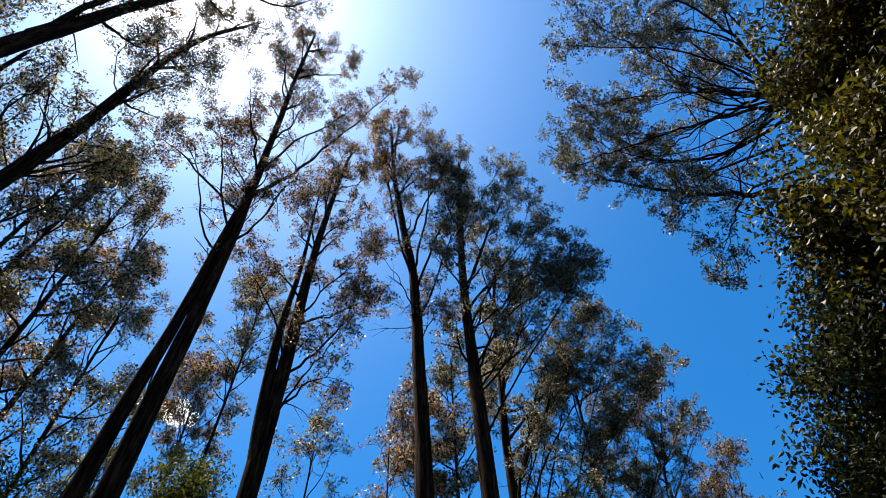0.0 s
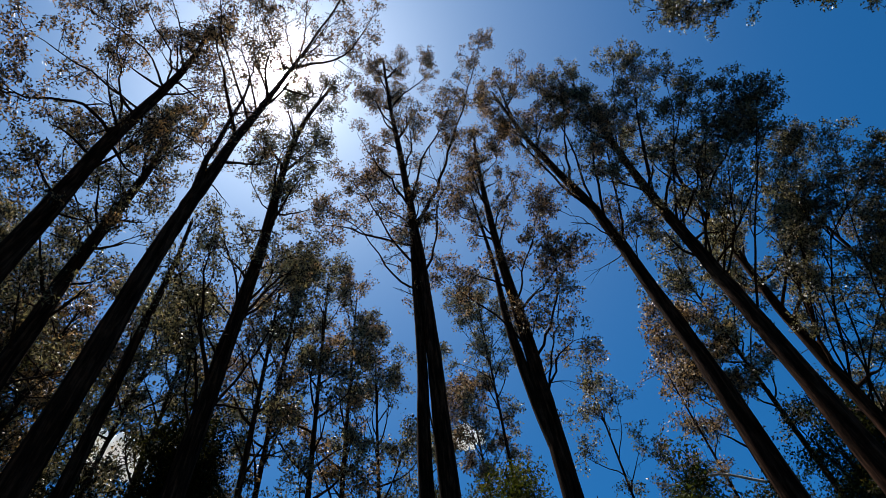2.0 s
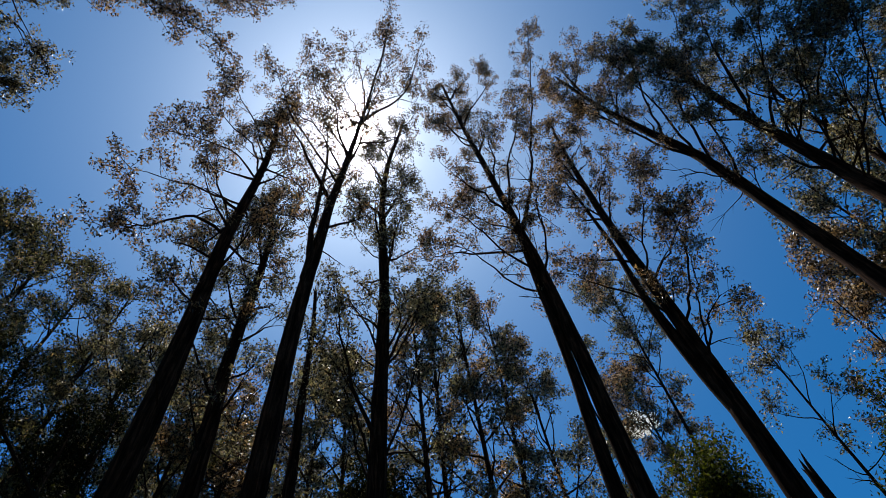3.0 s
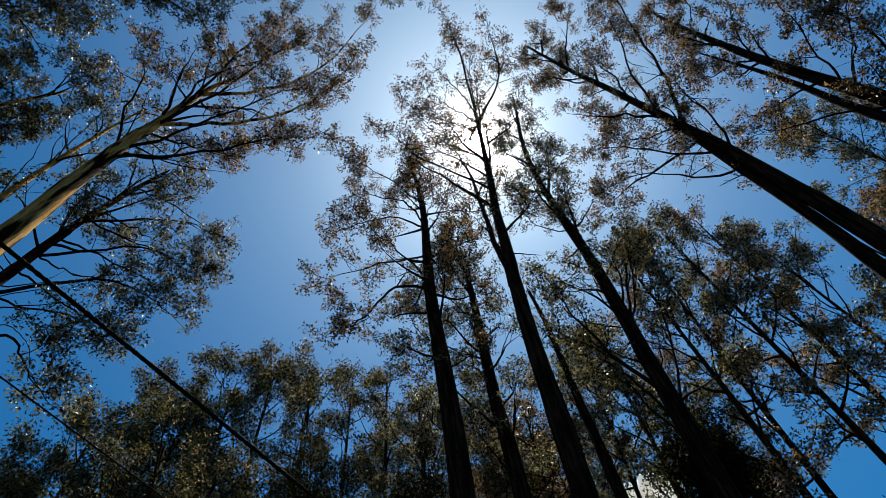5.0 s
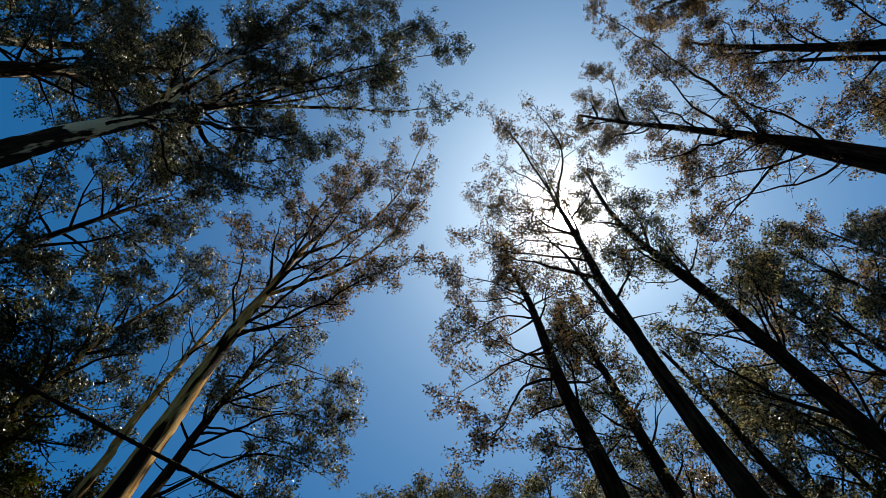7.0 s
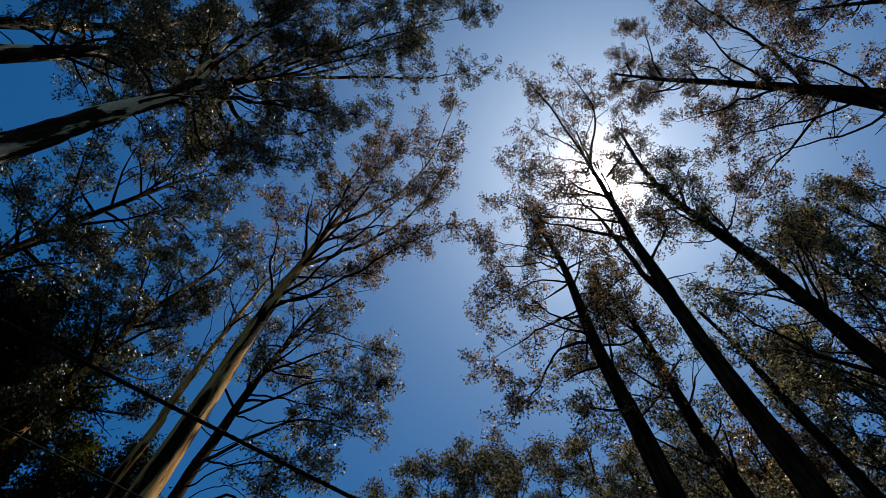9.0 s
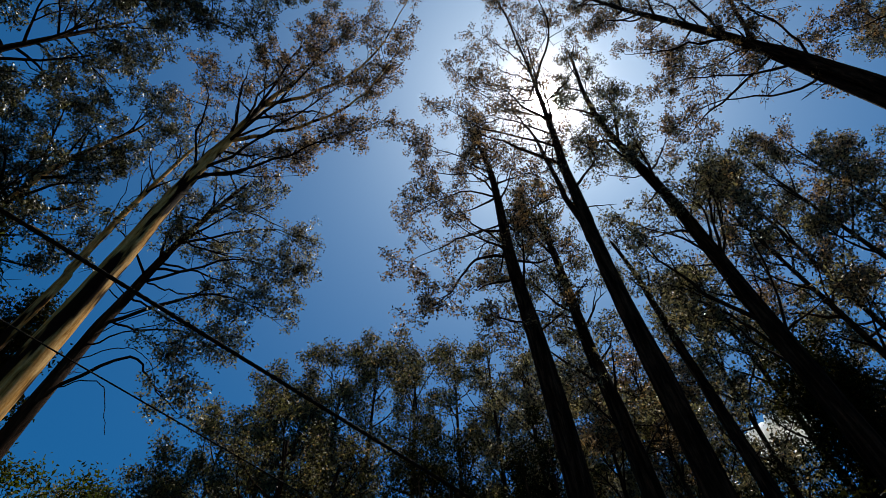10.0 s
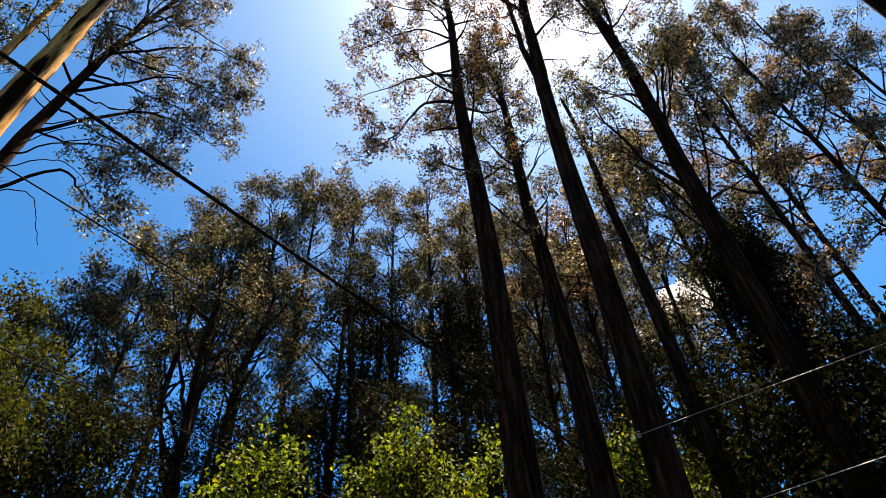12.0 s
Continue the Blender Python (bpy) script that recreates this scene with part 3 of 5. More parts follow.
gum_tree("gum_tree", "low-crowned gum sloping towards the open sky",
         [(5.86, 17.02, -0.20), (6.01, 16.97, 9.88), (6.28, 16.87, 14.12), (6.33, 16.64, 17.28)], 0.28, (5.5, 3.0), 20, BARK_DARK, GUM_RUSTY, 22,
         drift=(0.3, 0))
gum_tree("gum_tree", "small gum with reddish tips",
         [(8.45, 18.13, -0.20), (8.61, 18.05, 8.77), (8.59, 18.06, 12.14), (8.57, 18.07, 15.00)], 0.26, (4.5, 3.0), 20, BARK_DARK, GUM_RUSTY, 23)
gum_tree("gum_tree", "gum with many dark bare limbs that radiate from its head",
         [(11.20, 6.60, -0.20), (11.29, 6.45, 12.40), (11.05, 6.47, 16.76), (10.77, 6.55, 21.94)], 0.46, (18.0, 3.4), 8, BARK_DARK, GUM_DARK, 24,
         limbs=[(13.8, 0.100, (9.26, 7.94, 16.53), (8.43, 8.54, 17.81), (7.11, 8.91, 19.32), (5.64, 9.21, 21.49), (4.50, 9.16, 24.55)), (17.0, 0.050, (8.40, 7.38, 17.50), (7.21, 7.80, 17.00), (6.52, 8.12, 16.20)), (16.0, 0.045, (8.34, 7.58, 16.20), (7.51, 7.98, 15.30), (6.93, 8.31, 14.20))],
         fan=[(-115, 6.1, 23.0), (-104, 6.2, 22.6), (-93, 6.1, 22.0), (-88, 5.5, 21.6), (-83, 6.1, 21.0), (-74, 6.6, 20.4), (-71, 5.4, 20.6), (-61, 4.8, 20.2), (-49, 4.0, 20.0), (-38, 3.5, 19.6), (-29, 2.8, 19.2), (-125, 5.7, 23.5), (-133, 4.8, 24.0), (-150, 3.9, 24.5), (-170, 3.5, 24.5), (167, 3.4, 24.5), (149, 3.6, 24.0), (129, 3.8, 23.0), (111, 4.6, 22.5), (-113, 4.4, 23.0), (-98, 3.6, 22.4), (-80, 4.2, 21.6), (-129, 3.5, 23.6), (-64, 3.3, 21.0), (-134, 1.9, 23.4)],
         drift=(-0.3, -0.2), bushy=2.5, rise=(0.4, 1.0), tuft=40, leaf=0.078, spread=0.08)
gum_tree("gum_tree", "cream-trunked gum with brown patches, lit by the sun",
         [(-3.50, -6.86, -0.20), (-3.44, -6.78, 8.83), (-3.34, -6.71, 12.17), (-3.27, -6.64, 15.56), (-3.29, -6.52, 18.04), (-3.27, -6.36, 21.28), (-3.35, -5.92, 24.58)], 0.56, (16.5, 2.2), 4, BARK_PALE, GUM_RUSTY, 25,
         tips=[(20.1, 0.037, (-2.21, -6.10, 23.50)), (17.5, 0.048, (-2.18, -2.71, 25.50)), (19.1, 0.042, (-2.19, -3.88, 25.00)), (15.5, 0.036, (-1.66, -7.41, 20.50)), (15.2, 0.035, (-4.74, -5.34, 20.00)), (15.0, 0.042, (-5.25, -2.47, 21.50)), (15.5, 0.042, (-3.84, -3.02, 23.00))],
         limbs=[(21.0, 0.065, (-3.66, -5.13, 22.88), (-3.58, -3.53, 24.06), (-2.96, -2.26, 25.00), (-1.73, -0.89, 25.50)), (17.8, 0.060, (-3.77, -5.29, 19.01), (-4.09, -3.83, 21.12), (-3.87, -2.76, 23.00), (-3.00, -1.61, 23.50)), (18.2, 0.050, (-2.53, -6.10, 18.83), (-1.81, -5.72, 20.10)), (20.2, 0.050, (-2.50, -5.46, 23.26), (-1.94, -4.64, 27.51)), (19.4, 0.040, (-3.72, -5.21, 20.74), (-4.06, -4.28, 20.31), (-4.52, -3.48, 19.14)), (17.0, 0.035, (-3.86, -5.84, 17.58), (-4.25, -5.18, 17.80))],
         bare=[(16.0, 0.022, (-4.07, -5.94, 16.73), (-4.78, -5.11, 17.88)), (15.6, 0.020, (-2.87, -6.61, 17.09), (-2.45, -6.56, 18.14))],
         rise=(0.6, 1.2), bushy=2.0)
gum_tree("gum_tree", "thin pale gum beside a thicker trunk",
         [(-3.94, -9.19, -0.20), (-3.95, -9.19, 11.77), (-3.89, -9.21, 13.75), (-3.86, -9.22, 16.54), (-3.88, -9.22, 20.47), (-3.90, -8.99, 23.67)], 0.31, (17.0, 1.6), 8, BARK_PALE, GUM_LEAF, 26,
         bare=[(15.0, 0.015, (-3.42, -9.18, 16.75), (-3.15, -9.18, 17.49)), (17.0, 0.015, (-3.35, -9.00, 19.71), (-3.17, -8.96, 21.58))],
         tuft=26)
gum_tree("gum_tree", "grey-barked gum with drooping side limbs",
         [(-5.14, -9.27, -0.20), (-5.18, -9.14, 11.16), (-5.20, -9.01, 14.55), (-5.28, -8.73, 17.36), (-5.48, -8.00, 21.44)], 0.48, (14.5, 2.4), 16, BARK_GREY, GUM_LEAF, 27,
         tips=[(13.4, 0.030, (-6.41, -7.01, 12.93)), (12.6, 0.028, (-5.79, -7.53, 12.15)), (14.4, 0.030, (-6.49, -6.94, 13.95)), (16.0, 0.032, (-7.20, -6.20, 15.58)), (17.2, 0.031, (-6.96, -6.47, 16.74)), (19.6, 0.030, (-7.14, -6.27, 19.17)), (20.8, 0.027, (-6.05, -7.32, 21.31)), (17.8, 0.028, (-6.23, -7.17, 17.32)), (15.1, 0.028, (-5.97, -7.39, 14.65))],
         limbs=[(17.0, 0.040, (-6.22, -7.31, 18.82), (-7.04, -6.08, 18.98)), (15.0, 0.040, (-6.15, -7.50, 16.87), (-6.96, -6.32, 16.69)), (13.2, 0.045, (-5.95, -7.79, 14.90), (-6.53, -7.04, 15.11), (-6.92, -6.36, 14.59)), (11.0, 0.040, (-5.64, -8.26, 12.20), (-6.08, -7.82, 11.78), (-6.48, -7.35, 11.25))],
         bare=[(11.0, 0.014, (-5.48, -8.72, 11.48), (-5.71, -8.45, 11.41), (-5.83, -8.25, 10.90), (-5.98, -8.02, 10.26)), (11.9, 0.013, (-5.52, -8.58, 12.53), (-5.77, -8.29, 12.59), (-6.05, -7.96, 12.25), (-6.31, -7.76, 11.59)), (12.8, 0.012, (-5.61, -8.52, 13.99), (-5.93, -8.05, 14.14), (-6.21, -7.71, 13.58))],
         drift=(0.45, 0.35), bushy=2.0, rise=(0.3, 0.9))
gum_tree("gum_tree", "thick gum with peeling cream and brown bark",
         [(1.65, -6.39, -0.20), (1.66, -6.34, 8.30), (1.67, -6.28, 11.10), (1.83, -6.13, 14.42), (1.83, -5.93, 19.53), (1.44, -5.62, 24.41)], 0.62, (14.0, 2.8), 14, BARK_PEEL, GUM_DARK, 28,
         tips=[(17.5, 0.053, (0.15, 1.70, 27.00)), (16.5, 0.053, (3.16, -0.94, 26.00)), (18.5, 0.053, (1.78, 0.37, 27.00)), (16.0, 0.048, (0.35, -1.34, 26.00)), (15.7, 0.053, (3.92, -2.40, 25.00)), (17.0, 0.048, (4.11, -4.48, 24.00)), (16.6, 0.042, (-0.96, -3.74, 24.00)), (18.7, 0.048, (2.20, -2.68, 26.00))],
         limbs=[(22.5, 0.080, (0.92, -4.67, 25.00), (0.23, -3.44, 26.00), (-0.71, -1.83, 26.50), (-1.48, 0.39, 26.80)), (19.0, 0.075, (0.99, -6.02, 18.47), (0.31, -5.99, 19.72), (-0.26, -5.59, 21.86), (-0.76, -4.97, 24.50)), (22.5, 0.060, (1.85, -4.14, 25.00), (2.30, -2.38, 26.00), (2.82, -0.59, 26.50)), (20.0, 0.050, (2.12, -5.18, 21.25), (2.40, -4.31, 23.99)), (22.0, 0.060, (1.04, -4.17, 26.00), (1.07, -2.00, 27.50), (1.41, 0.72, 28.00)), (18.0, 0.050, (1.12, -5.59, 18.75), (0.62, -4.91, 21.51)), (17.0, 0.040, (0.79, -6.15, 15.98), (0.14, -6.00, 16.19)), (18.5, 0.060, (0.75, -5.85, 17.09), (-0.46, -5.68, 18.69), (-1.41, -5.42, 20.54))],
         drift=(0.0, 0.6), bushy=2.3, rise=(0.4, 1.0), tuft=54)
gum_tree("gum_tree", "pale gum with long peeling bark",
         [(4.09, -8.02, -0.20), (3.99, -8.07, 15.49), (3.89, -8.01, 19.50), (3.84, -7.59, 25.05)], 0.70, (15.8, 3.0), 32, BARK_PEEL, GUM_DARK, 29,
         drift=(-0.2, 0.5), bushy=2.2, rise=(0.3, 0.9), tuft=58)
gum_tree("gum_tree", "pale slender gum half hidden by leaves",
         [(5.57, -9.49, -0.20), (5.47, -9.55, 17.44), (5.44, -9.45, 22.65), (5.40, -8.66, 28.96)], 0.58, (17.0, 3.0), 32, BARK_PEEL, GUM_DARK, 30,
         drift=(-0.2, 0.4), rise=(0.3, 0.9), bushy=2.2, tuft=58)
gum_tree("gum_tree", "slim grey gum with a dense low crown",
         [(-2.34, -10.75, -0.20), (-2.42, -10.73, 13.68), (-2.37, -10.74, 17.21), (-2.72, -10.25, 21.60)], 0.38, (10.5, 2.5), 34, BARK_PALE, GUM_DARK, 31,
         bushy=2.2, drift=(0.1, 0.3), rise=(0.4, 1.0), tuft=66)
gum_tree("gum_tree", "leafy gum that fills the gap behind its neighbours",
         [(0.58, -9.48, -0.20), (0.59, -9.48, 12.27), (0.50, -9.39, 16.18), (0.16, -9.00, 21.87)], 0.32, (11.0, 2.9), 30, BARK_GREY, GUM_DARK, 32,
         bushy=2.2, drift=(0.1, 0.35), rise=(0.3, 0.9), tuft=58)
gum_tree("gum_sapling", "thin sparse young gum against the open sky",
         [(-4.55, 14.25, -0.20), (-4.52, 14.22, 10.20), (-4.38, 14.25, 16.60)], 0.15, (11.5, 1.4), 11, BARK_DARK, GUM_LEAF, 36,
         tuft=36, snags=6)
gum_tree("gum_sapling", "small young gum with a thin crown",
         [(-2.50, 15.80, -0.20), (-2.43, 15.82, 10.77), (-2.39, 15.82, 16.47)], 0.16, (10.5, 1.3), 9, BARK_DARK, GUM_RUSTY, 37,
         tuft=36)
gum_tree("gum_sapling", "small young gum with a thin crown",
         [(-3.43, 14.60, -0.20), (-3.30, 14.63, 8.53), (-3.26, 14.64, 12.65)], 0.12, (9.5, 1.0), 6, BARK_DARK, GUM_RUSTY, 38,
         tuft=34)
gum_tree("gum_tree", "slender gum in the second row with a narrow leafy crown",
         [(-13.61, 8.41, -0.20), (-13.60, 8.44, 12.48), (-13.41, 8.13, 25.72)], 0.34, (12.6, 2.6), 22, BARK_DARK, GUM_RUSTY, 40,
         tuft=30, leaf=0.12, spread=0.125, bushy=1.9, snags=1, group="second row of gums")
gum_tree("gum_tree", "slender gum in the second row with a narrow leafy crown",
         [(-15.04, 9.88, -0.20), (-15.02, 9.92, 14.24), (-14.59, 9.92, 30.34)], 0.32, (14.7, 2.6), 22, BARK_DARK, GUM_LEAF, 41,
         tuft=30, leaf=0.12, spread=0.125, bushy=1.9, snags=1, group="second row of gums")
gum_tree("gum_tree", "slender gum in the second row with a narrow leafy crown",
         [(-14.03, 11.28, -0.20), (-14.00, 11.31, 13.97), (-13.84, 10.94, 29.25)], 0.34, (13.2, 2.8), 22, BARK_DARK, GUM_LEAF, 42,
         tuft=30, leaf=0.12, spread=0.125, bushy=1.9, snags=1, group="second row of gums")
gum_tree("gum_tree", "slender gum in the second row with a narrow leafy crown",
         [(-14.82, 13.43, -0.20), (-14.78, 13.47, 14.88), (-14.31, 13.39, 30.61)], 0.34, (13.1, 2.8), 22, BARK_DARK, GUM_RUSTY, 43,
         tuft=30, leaf=0.12, spread=0.125, bushy=1.9, snags=1, group="second row of gums")
gum_tree("gum_tree", "slender gum in the second row with a narrow leafy crown",
         [(-14.46, 15.23, -0.20), (-14.45, 15.24, 14.06), (-14.32, 14.79, 27.34)], 0.30, (13.7, 2.8), 22, BARK_DARK, GUM_LEAF, 44,
         tuft=30, leaf=0.12, spread=0.125, bushy=1.9, snags=1, group="second row of gums")
gum_tree("gum_tree", "slender gum in the second row with a narrow leafy crown",
         [(-10.67, 19.24, -0.20), (-10.64, 19.26, 15.55), (-10.18, 19.01, 31.45)], 0.26, (22.1, 2.8), 22, BARK_DARK, GUM_LEAF, 45,
         tuft=30, leaf=0.12, spread=0.125, bushy=1.9, snags=1, group="second row of gums")
gum_tree("gum_tree", "slender gum in the second row with a narrow leafy crown",
         [(-12.54, 20.46, -0.20), (-12.51, 20.48, 14.34), (-12.48, 19.94, 26.68)], 0.28, (17.8, 2.4), 22, BARK_DARK, GUM_RUSTY, 46,
         tuft=30, leaf=0.12, spread=0.125, bushy=1.9, snags=1, group="second row of gums")
gum_tree("gum_tree", "slender gum in the second row with a narrow leafy crown",
         [(-0.50, 18.99, -0.20), (-0.41, 19.00, 12.49), (-0.18, 18.62, 23.72)], 0.30, (14.4, 2.4), 22, BARK_DARK, GUM_LEAF, 47,
         tuft=30, leaf=0.12, spread=0.125, bushy=1.9, snags=1, group="second row of gums")
gum_tree("gum_tree", "slender gum in the second row with a narrow leafy crown",
         [(-13.99, 7.76, -0.20), (-13.98, 7.79, 7.93), (-13.59, 7.82, 13.00)], 0.30, (8.1, 1.5), 16, BARK_DARK, GUM_RUSTY, 49,
         tuft=30, leaf=0.12, spread=0.125, bushy=1.9, snags=1, group="second row of gums")
gum_tree("gum_tree", "slender gum in the second row with a narrow leafy crown",
         [(-15.76, 6.37, -0.20), (-15.76, 6.38, 11.22), (-15.49, 6.14, 23.14)], 0.32, (12.4, 2.4), 22, BARK_DARK, GUM_LEAF, 50,
         tuft=30, leaf=0.12, spread=0.125, bushy=1.9, snags=1, group="second row of gums")
gum_tree("gum_tree", "slender gum in the second row with a narrow leafy crown",
         [(-17.17, 5.41, -0.20), (-17.16, 5.42, 11.55), (-16.72, 5.61, 24.0)], 0.32, (13.2, 2.4), 22, BARK_DARK, GUM_LEAF, 51,
         tuft=30, leaf=0.12, spread=0.125, bushy=1.9, snags=1, group="second row of gums")
gum_tree("gum_tree", "slender gum in the second row with a narrow leafy crown",
         [(-17.78, 2.82, -0.20), (-17.78, 2.82, 11.56), (-17.44, 2.66, 21.57)], 0.32, (12.8, 2.4), 22, BARK_DARK, GUM_RUSTY, 52,
         tuft=30, leaf=0.12, spread=0.125, bushy=1.9, snags=1, group="second row of gums")
gum_tree("gum_tree", "slender gum in the second row with a narrow leafy crown",
         [(-18.98, 0.83, -0.20), (-18.98, 0.83, 12.39), (-18.58, 1.16, 23.43)], 0.32, (13.5, 2.4), 22, BARK_DARK, GUM_LEAF, 53,
         tuft=30, leaf=0.12, spread=0.125, bushy=1.9, snags=1, group="second row of gums")
gum_tree("gum_tree", "slender gum in the second row with a narrow leafy crown",
         [(-18.93, -1.66, -0.20), (-18.93, -1.66, 12.65), (-18.54, -1.72, 24.21)], 0.32, (13.5, 2.4), 22, BARK_DARK, GUM_LEAF, 54,
         tuft=30, leaf=0.12, spread=0.125, bushy=1.9, snags=1, group="second row of gums")
gum_tree("gum_tree", "slender gum in the second row with a narrow leafy crown",
         [(-1.88, 17.90, -0.20), (-1.80, 17.91, 10.69), (-1.54, 17.57, 19.18)], 0.28, (13.3, 1.9), 22, BARK_DARK, GUM_RUSTY, 55,
         tuft=30, leaf=0.12, spread=0.125, bushy=1.9, snags=1, group="second row of gums")
gum_tree("gum_tree", "far gum with a rounded dull-green crown",
         [(-15.73, -19.43, -0.20), (-15.77, -19.40, 10.09), (-15.63, -19.51, 18.71)], 0.40, (9.7, 3.0), 27, BARK_DARK, FAR_LEAF, 60,
         tuft=33, leaf=0.14, spread=0.2, fine=False, bushy=1.45, rise=(0.6, 1.3), snags=0, group="far row of gums")
gum_tree("gum_tree", "far gum with a rounded dull-green crown",
         [(-16.52, -17.41, -0.20), (-16.56, -17.37, 10.80), (-16.43, -17.50, 20.65)], 0.40, (11.3, 3.0), 27, BARK_GREY, FAR_LEAF, 61,
         tuft=33, leaf=0.14, spread=0.2, fine=False, bushy=1.45, rise=(0.6, 1.3), snags=0, group="far row of gums")
gum_tree("gum_tree", "far gum with a rounded dull-green crown",
         [(-17.46, -15.72, -0.20), (-17.50, -15.69, 12.22), (-17.37, -15.83, 24.69)], 0.42, (13.1, 3.2), 27, BARK_GREY, FAR_LEAF, 62,
         tuft=33, leaf=0.14, spread=0.2, fine=False, bushy=1.45, rise=(0.6, 1.3), snags=0, group="far row of gums")
gum_tree("gum_tree", "far gum with a rounded dull-green crown",
         [(-17.85, -13.70, -0.20), (-17.88, -13.65, 13.19), (-17.94, -13.58, 28.27)], 0.42, (13.6, 3.4), 27, BARK_DARK, FAR_LEAF, 63,
         tuft=33, leaf=0.14, spread=0.2, fine=False, bushy=1.45, rise=(0.6, 1.3), snags=0, group="far row of gums")
gum_tree("gum_tree", "far gum with a rounded dull-green crown",
         [(-16.54, -11.24, -0.20), (-16.58, -11.18, 10.86), (-16.49, -11.32, 21.95)], 0.38, (15.1, 2.8), 27, BARK_GREY, FAR_LEAF, 64,
         tuft=33, leaf=0.14, spread=0.2, fine=False, bushy=1.45, rise=(0.6, 1.3), snags=0, group="far row of gums")
gum_tree("gum_tree", "far gum with a rounded dull-green crown",
         [(-18.53, -10.91, -0.20), (-18.56, -10.86, 13.08), (-18.59, -10.80, 28.47)], 0.42, (15.0, 3.2), 27, BARK_GREY, FAR_LEAF, 65,
         tuft=33, leaf=0.14, spread=0.2, fine=False, bushy=1.45, rise=(0.6, 1.3), snags=0, group="far row of gums")
gum_tree("gum_tree", "far gum with a rounded dull-green crown",
         [(-20.67, -10.08, -0.20), (-20.70, -10.02, 14.39), (-20.74, -9.95, 32.15)], 0.40, (13.8, 3.4), 27, BARK_DARK, FAR_LEAF, 66,
         tuft=33, leaf=0.14, spread=0.2, fine=False, bushy=1.45, rise=(0.6, 1.3), snags=0, group="far row of gums")
gum_tree("gum_tree", "far gum with a rounded dull-green crown",
         [(-20.61, -7.70, -0.20), (-20.63, -7.64, 13.77), (-20.65, -7.58, 30.61)], 0.40, (13.3, 3.4), 27, BARK_GREY, FAR_LEAF, 67,
         tuft=33, leaf=0.14, spread=0.2, fine=False, bushy=1.45, rise=(0.6, 1.3), snags=0, group="far row of gums")
gum_tree("gum_tree", "far gum with a rounded dull-green crown",
         [(-23.18, -6.21, -0.20), (-23.20, -6.14, 15.02), (-23.22, -6.07, 33.69)], 0.40, (12.8, 3.4), 27, BARK_GREY, FAR_LEAF, 68,
         tuft=33, leaf=0.14, spread=0.2, fine=False, bushy=1.45, rise=(0.6, 1.3), snags=0, group="far row of gums")
gum_tree("gum_tree", "far gum with a rounded dull-green crown",
         [(-22.16, -3.91, -0.20), (-22.17, -3.82, 14.41), (-22.18, -3.78, 32.58)], 0.40, (13.1, 3.2), 27, BARK_DARK, FAR_LEAF, 69,
         tuft=33, leaf=0.14, spread=0.2, fine=False, bushy=1.45, rise=(0.6, 1.3), snags=0, group="far row of gums")
gum_tree("gum_tree", "far gum with a rounded dull-green crown",
         [(-24.88, -2.40, -0.20), (-24.89, -2.31, 14.91), (-24.90, -2.26, 32.48)], 0.40, (12.2, 3.2), 27, BARK_GREY, FAR_LEAF, 70,
         tuft=33, leaf=0.14, spread=0.2, fine=False, bushy=1.45, rise=(0.6, 1.3), snags=0, group="far row of gums")
gum_tree("gum_tree", "far gum with a rounded dull-green crown",
         [(-25.98, 0.91, -0.20), (-25.98, 1.01, 14.82), (-25.98, 1.05, 31.52)], 0.40, (11.6, 3.2), 27, BARK_GREY, FAR_LEAF, 71,
         tuft=33, leaf=0.14, spread=0.2, fine=False, bushy=1.45, rise=(0.6, 1.3), snags=0, group="far row of gums")
gum_tree("gum_tree", "far gum with a rounded dull-green crown",
         [(-23.72, 3.67, -0.20), (-23.70, 3.78, 12.50), (-23.72, 3.63, 25.25)], 0.38, (9.9, 3.0), 27, BARK_DARK, FAR_LEAF, 72,
         tuft=33, leaf=0.14, spread=0.2, fine=False, bushy=1.45, rise=(0.6, 1.3), snags=0, group="far row of gums")
gum_tree("gum_tree", "far gum with a rounded dull-green crown",
         [(-25.17, 6.51, -0.20), (-25.14, 6.61, 13.58), (-25.18, 6.47, 27.69)], 0.40, (12.6, 3.0), 27, BARK_GREY, FAR_LEAF, 73,
         tuft=33, leaf=0.14, spread=0.2, fine=False, bushy=1.45, rise=(0.6, 1.3), snags=0, group="far row of gums")
gum_tree("gum_tree", "far gum with a rounded dull-green crown",
         [(-22.99, -0.60, -0.20), (-22.99, -0.51, 13.55), (-23.00, -0.48, 29.03)], 0.40, (11.4, 3.0), 27, BARK_GREY, FAR_LEAF, 74,
         tuft=33, leaf=0.14, spread=0.2, fine=False, bushy=1.45, rise=(0.6, 1.3), snags=0, group="far row of gums")
gum_tree("gum_tree", "far gum with a rounded dull-green crown",
         [(-21.92, 1.92, -0.20), (-21.91, 2.02, 12.09), (-21.92, 1.88, 24.85)], 0.36, (10.0, 3.0), 27, BARK_DARK, FAR_LEAF, 75,
         tuft=33, leaf=0.14, spread=0.2, fine=False, bushy=1.45, rise=(0.6, 1.3), snags=0, group="far row of gums")
gum_tree("gum_tree", "far gum with a rounded dull-green crown",
         [(-21.56, 4.39, -0.20), (-21.54, 4.49, 11.58), (-21.56, 4.36, 23.26)], 0.36, (10.0, 3.0), 27, BARK_GREY, FAR_LEAF, 76,
         tuft=33, leaf=0.14, spread=0.2, fine=False, bushy=1.45, rise=(0.6, 1.3), snags=0, group="far row of gums")
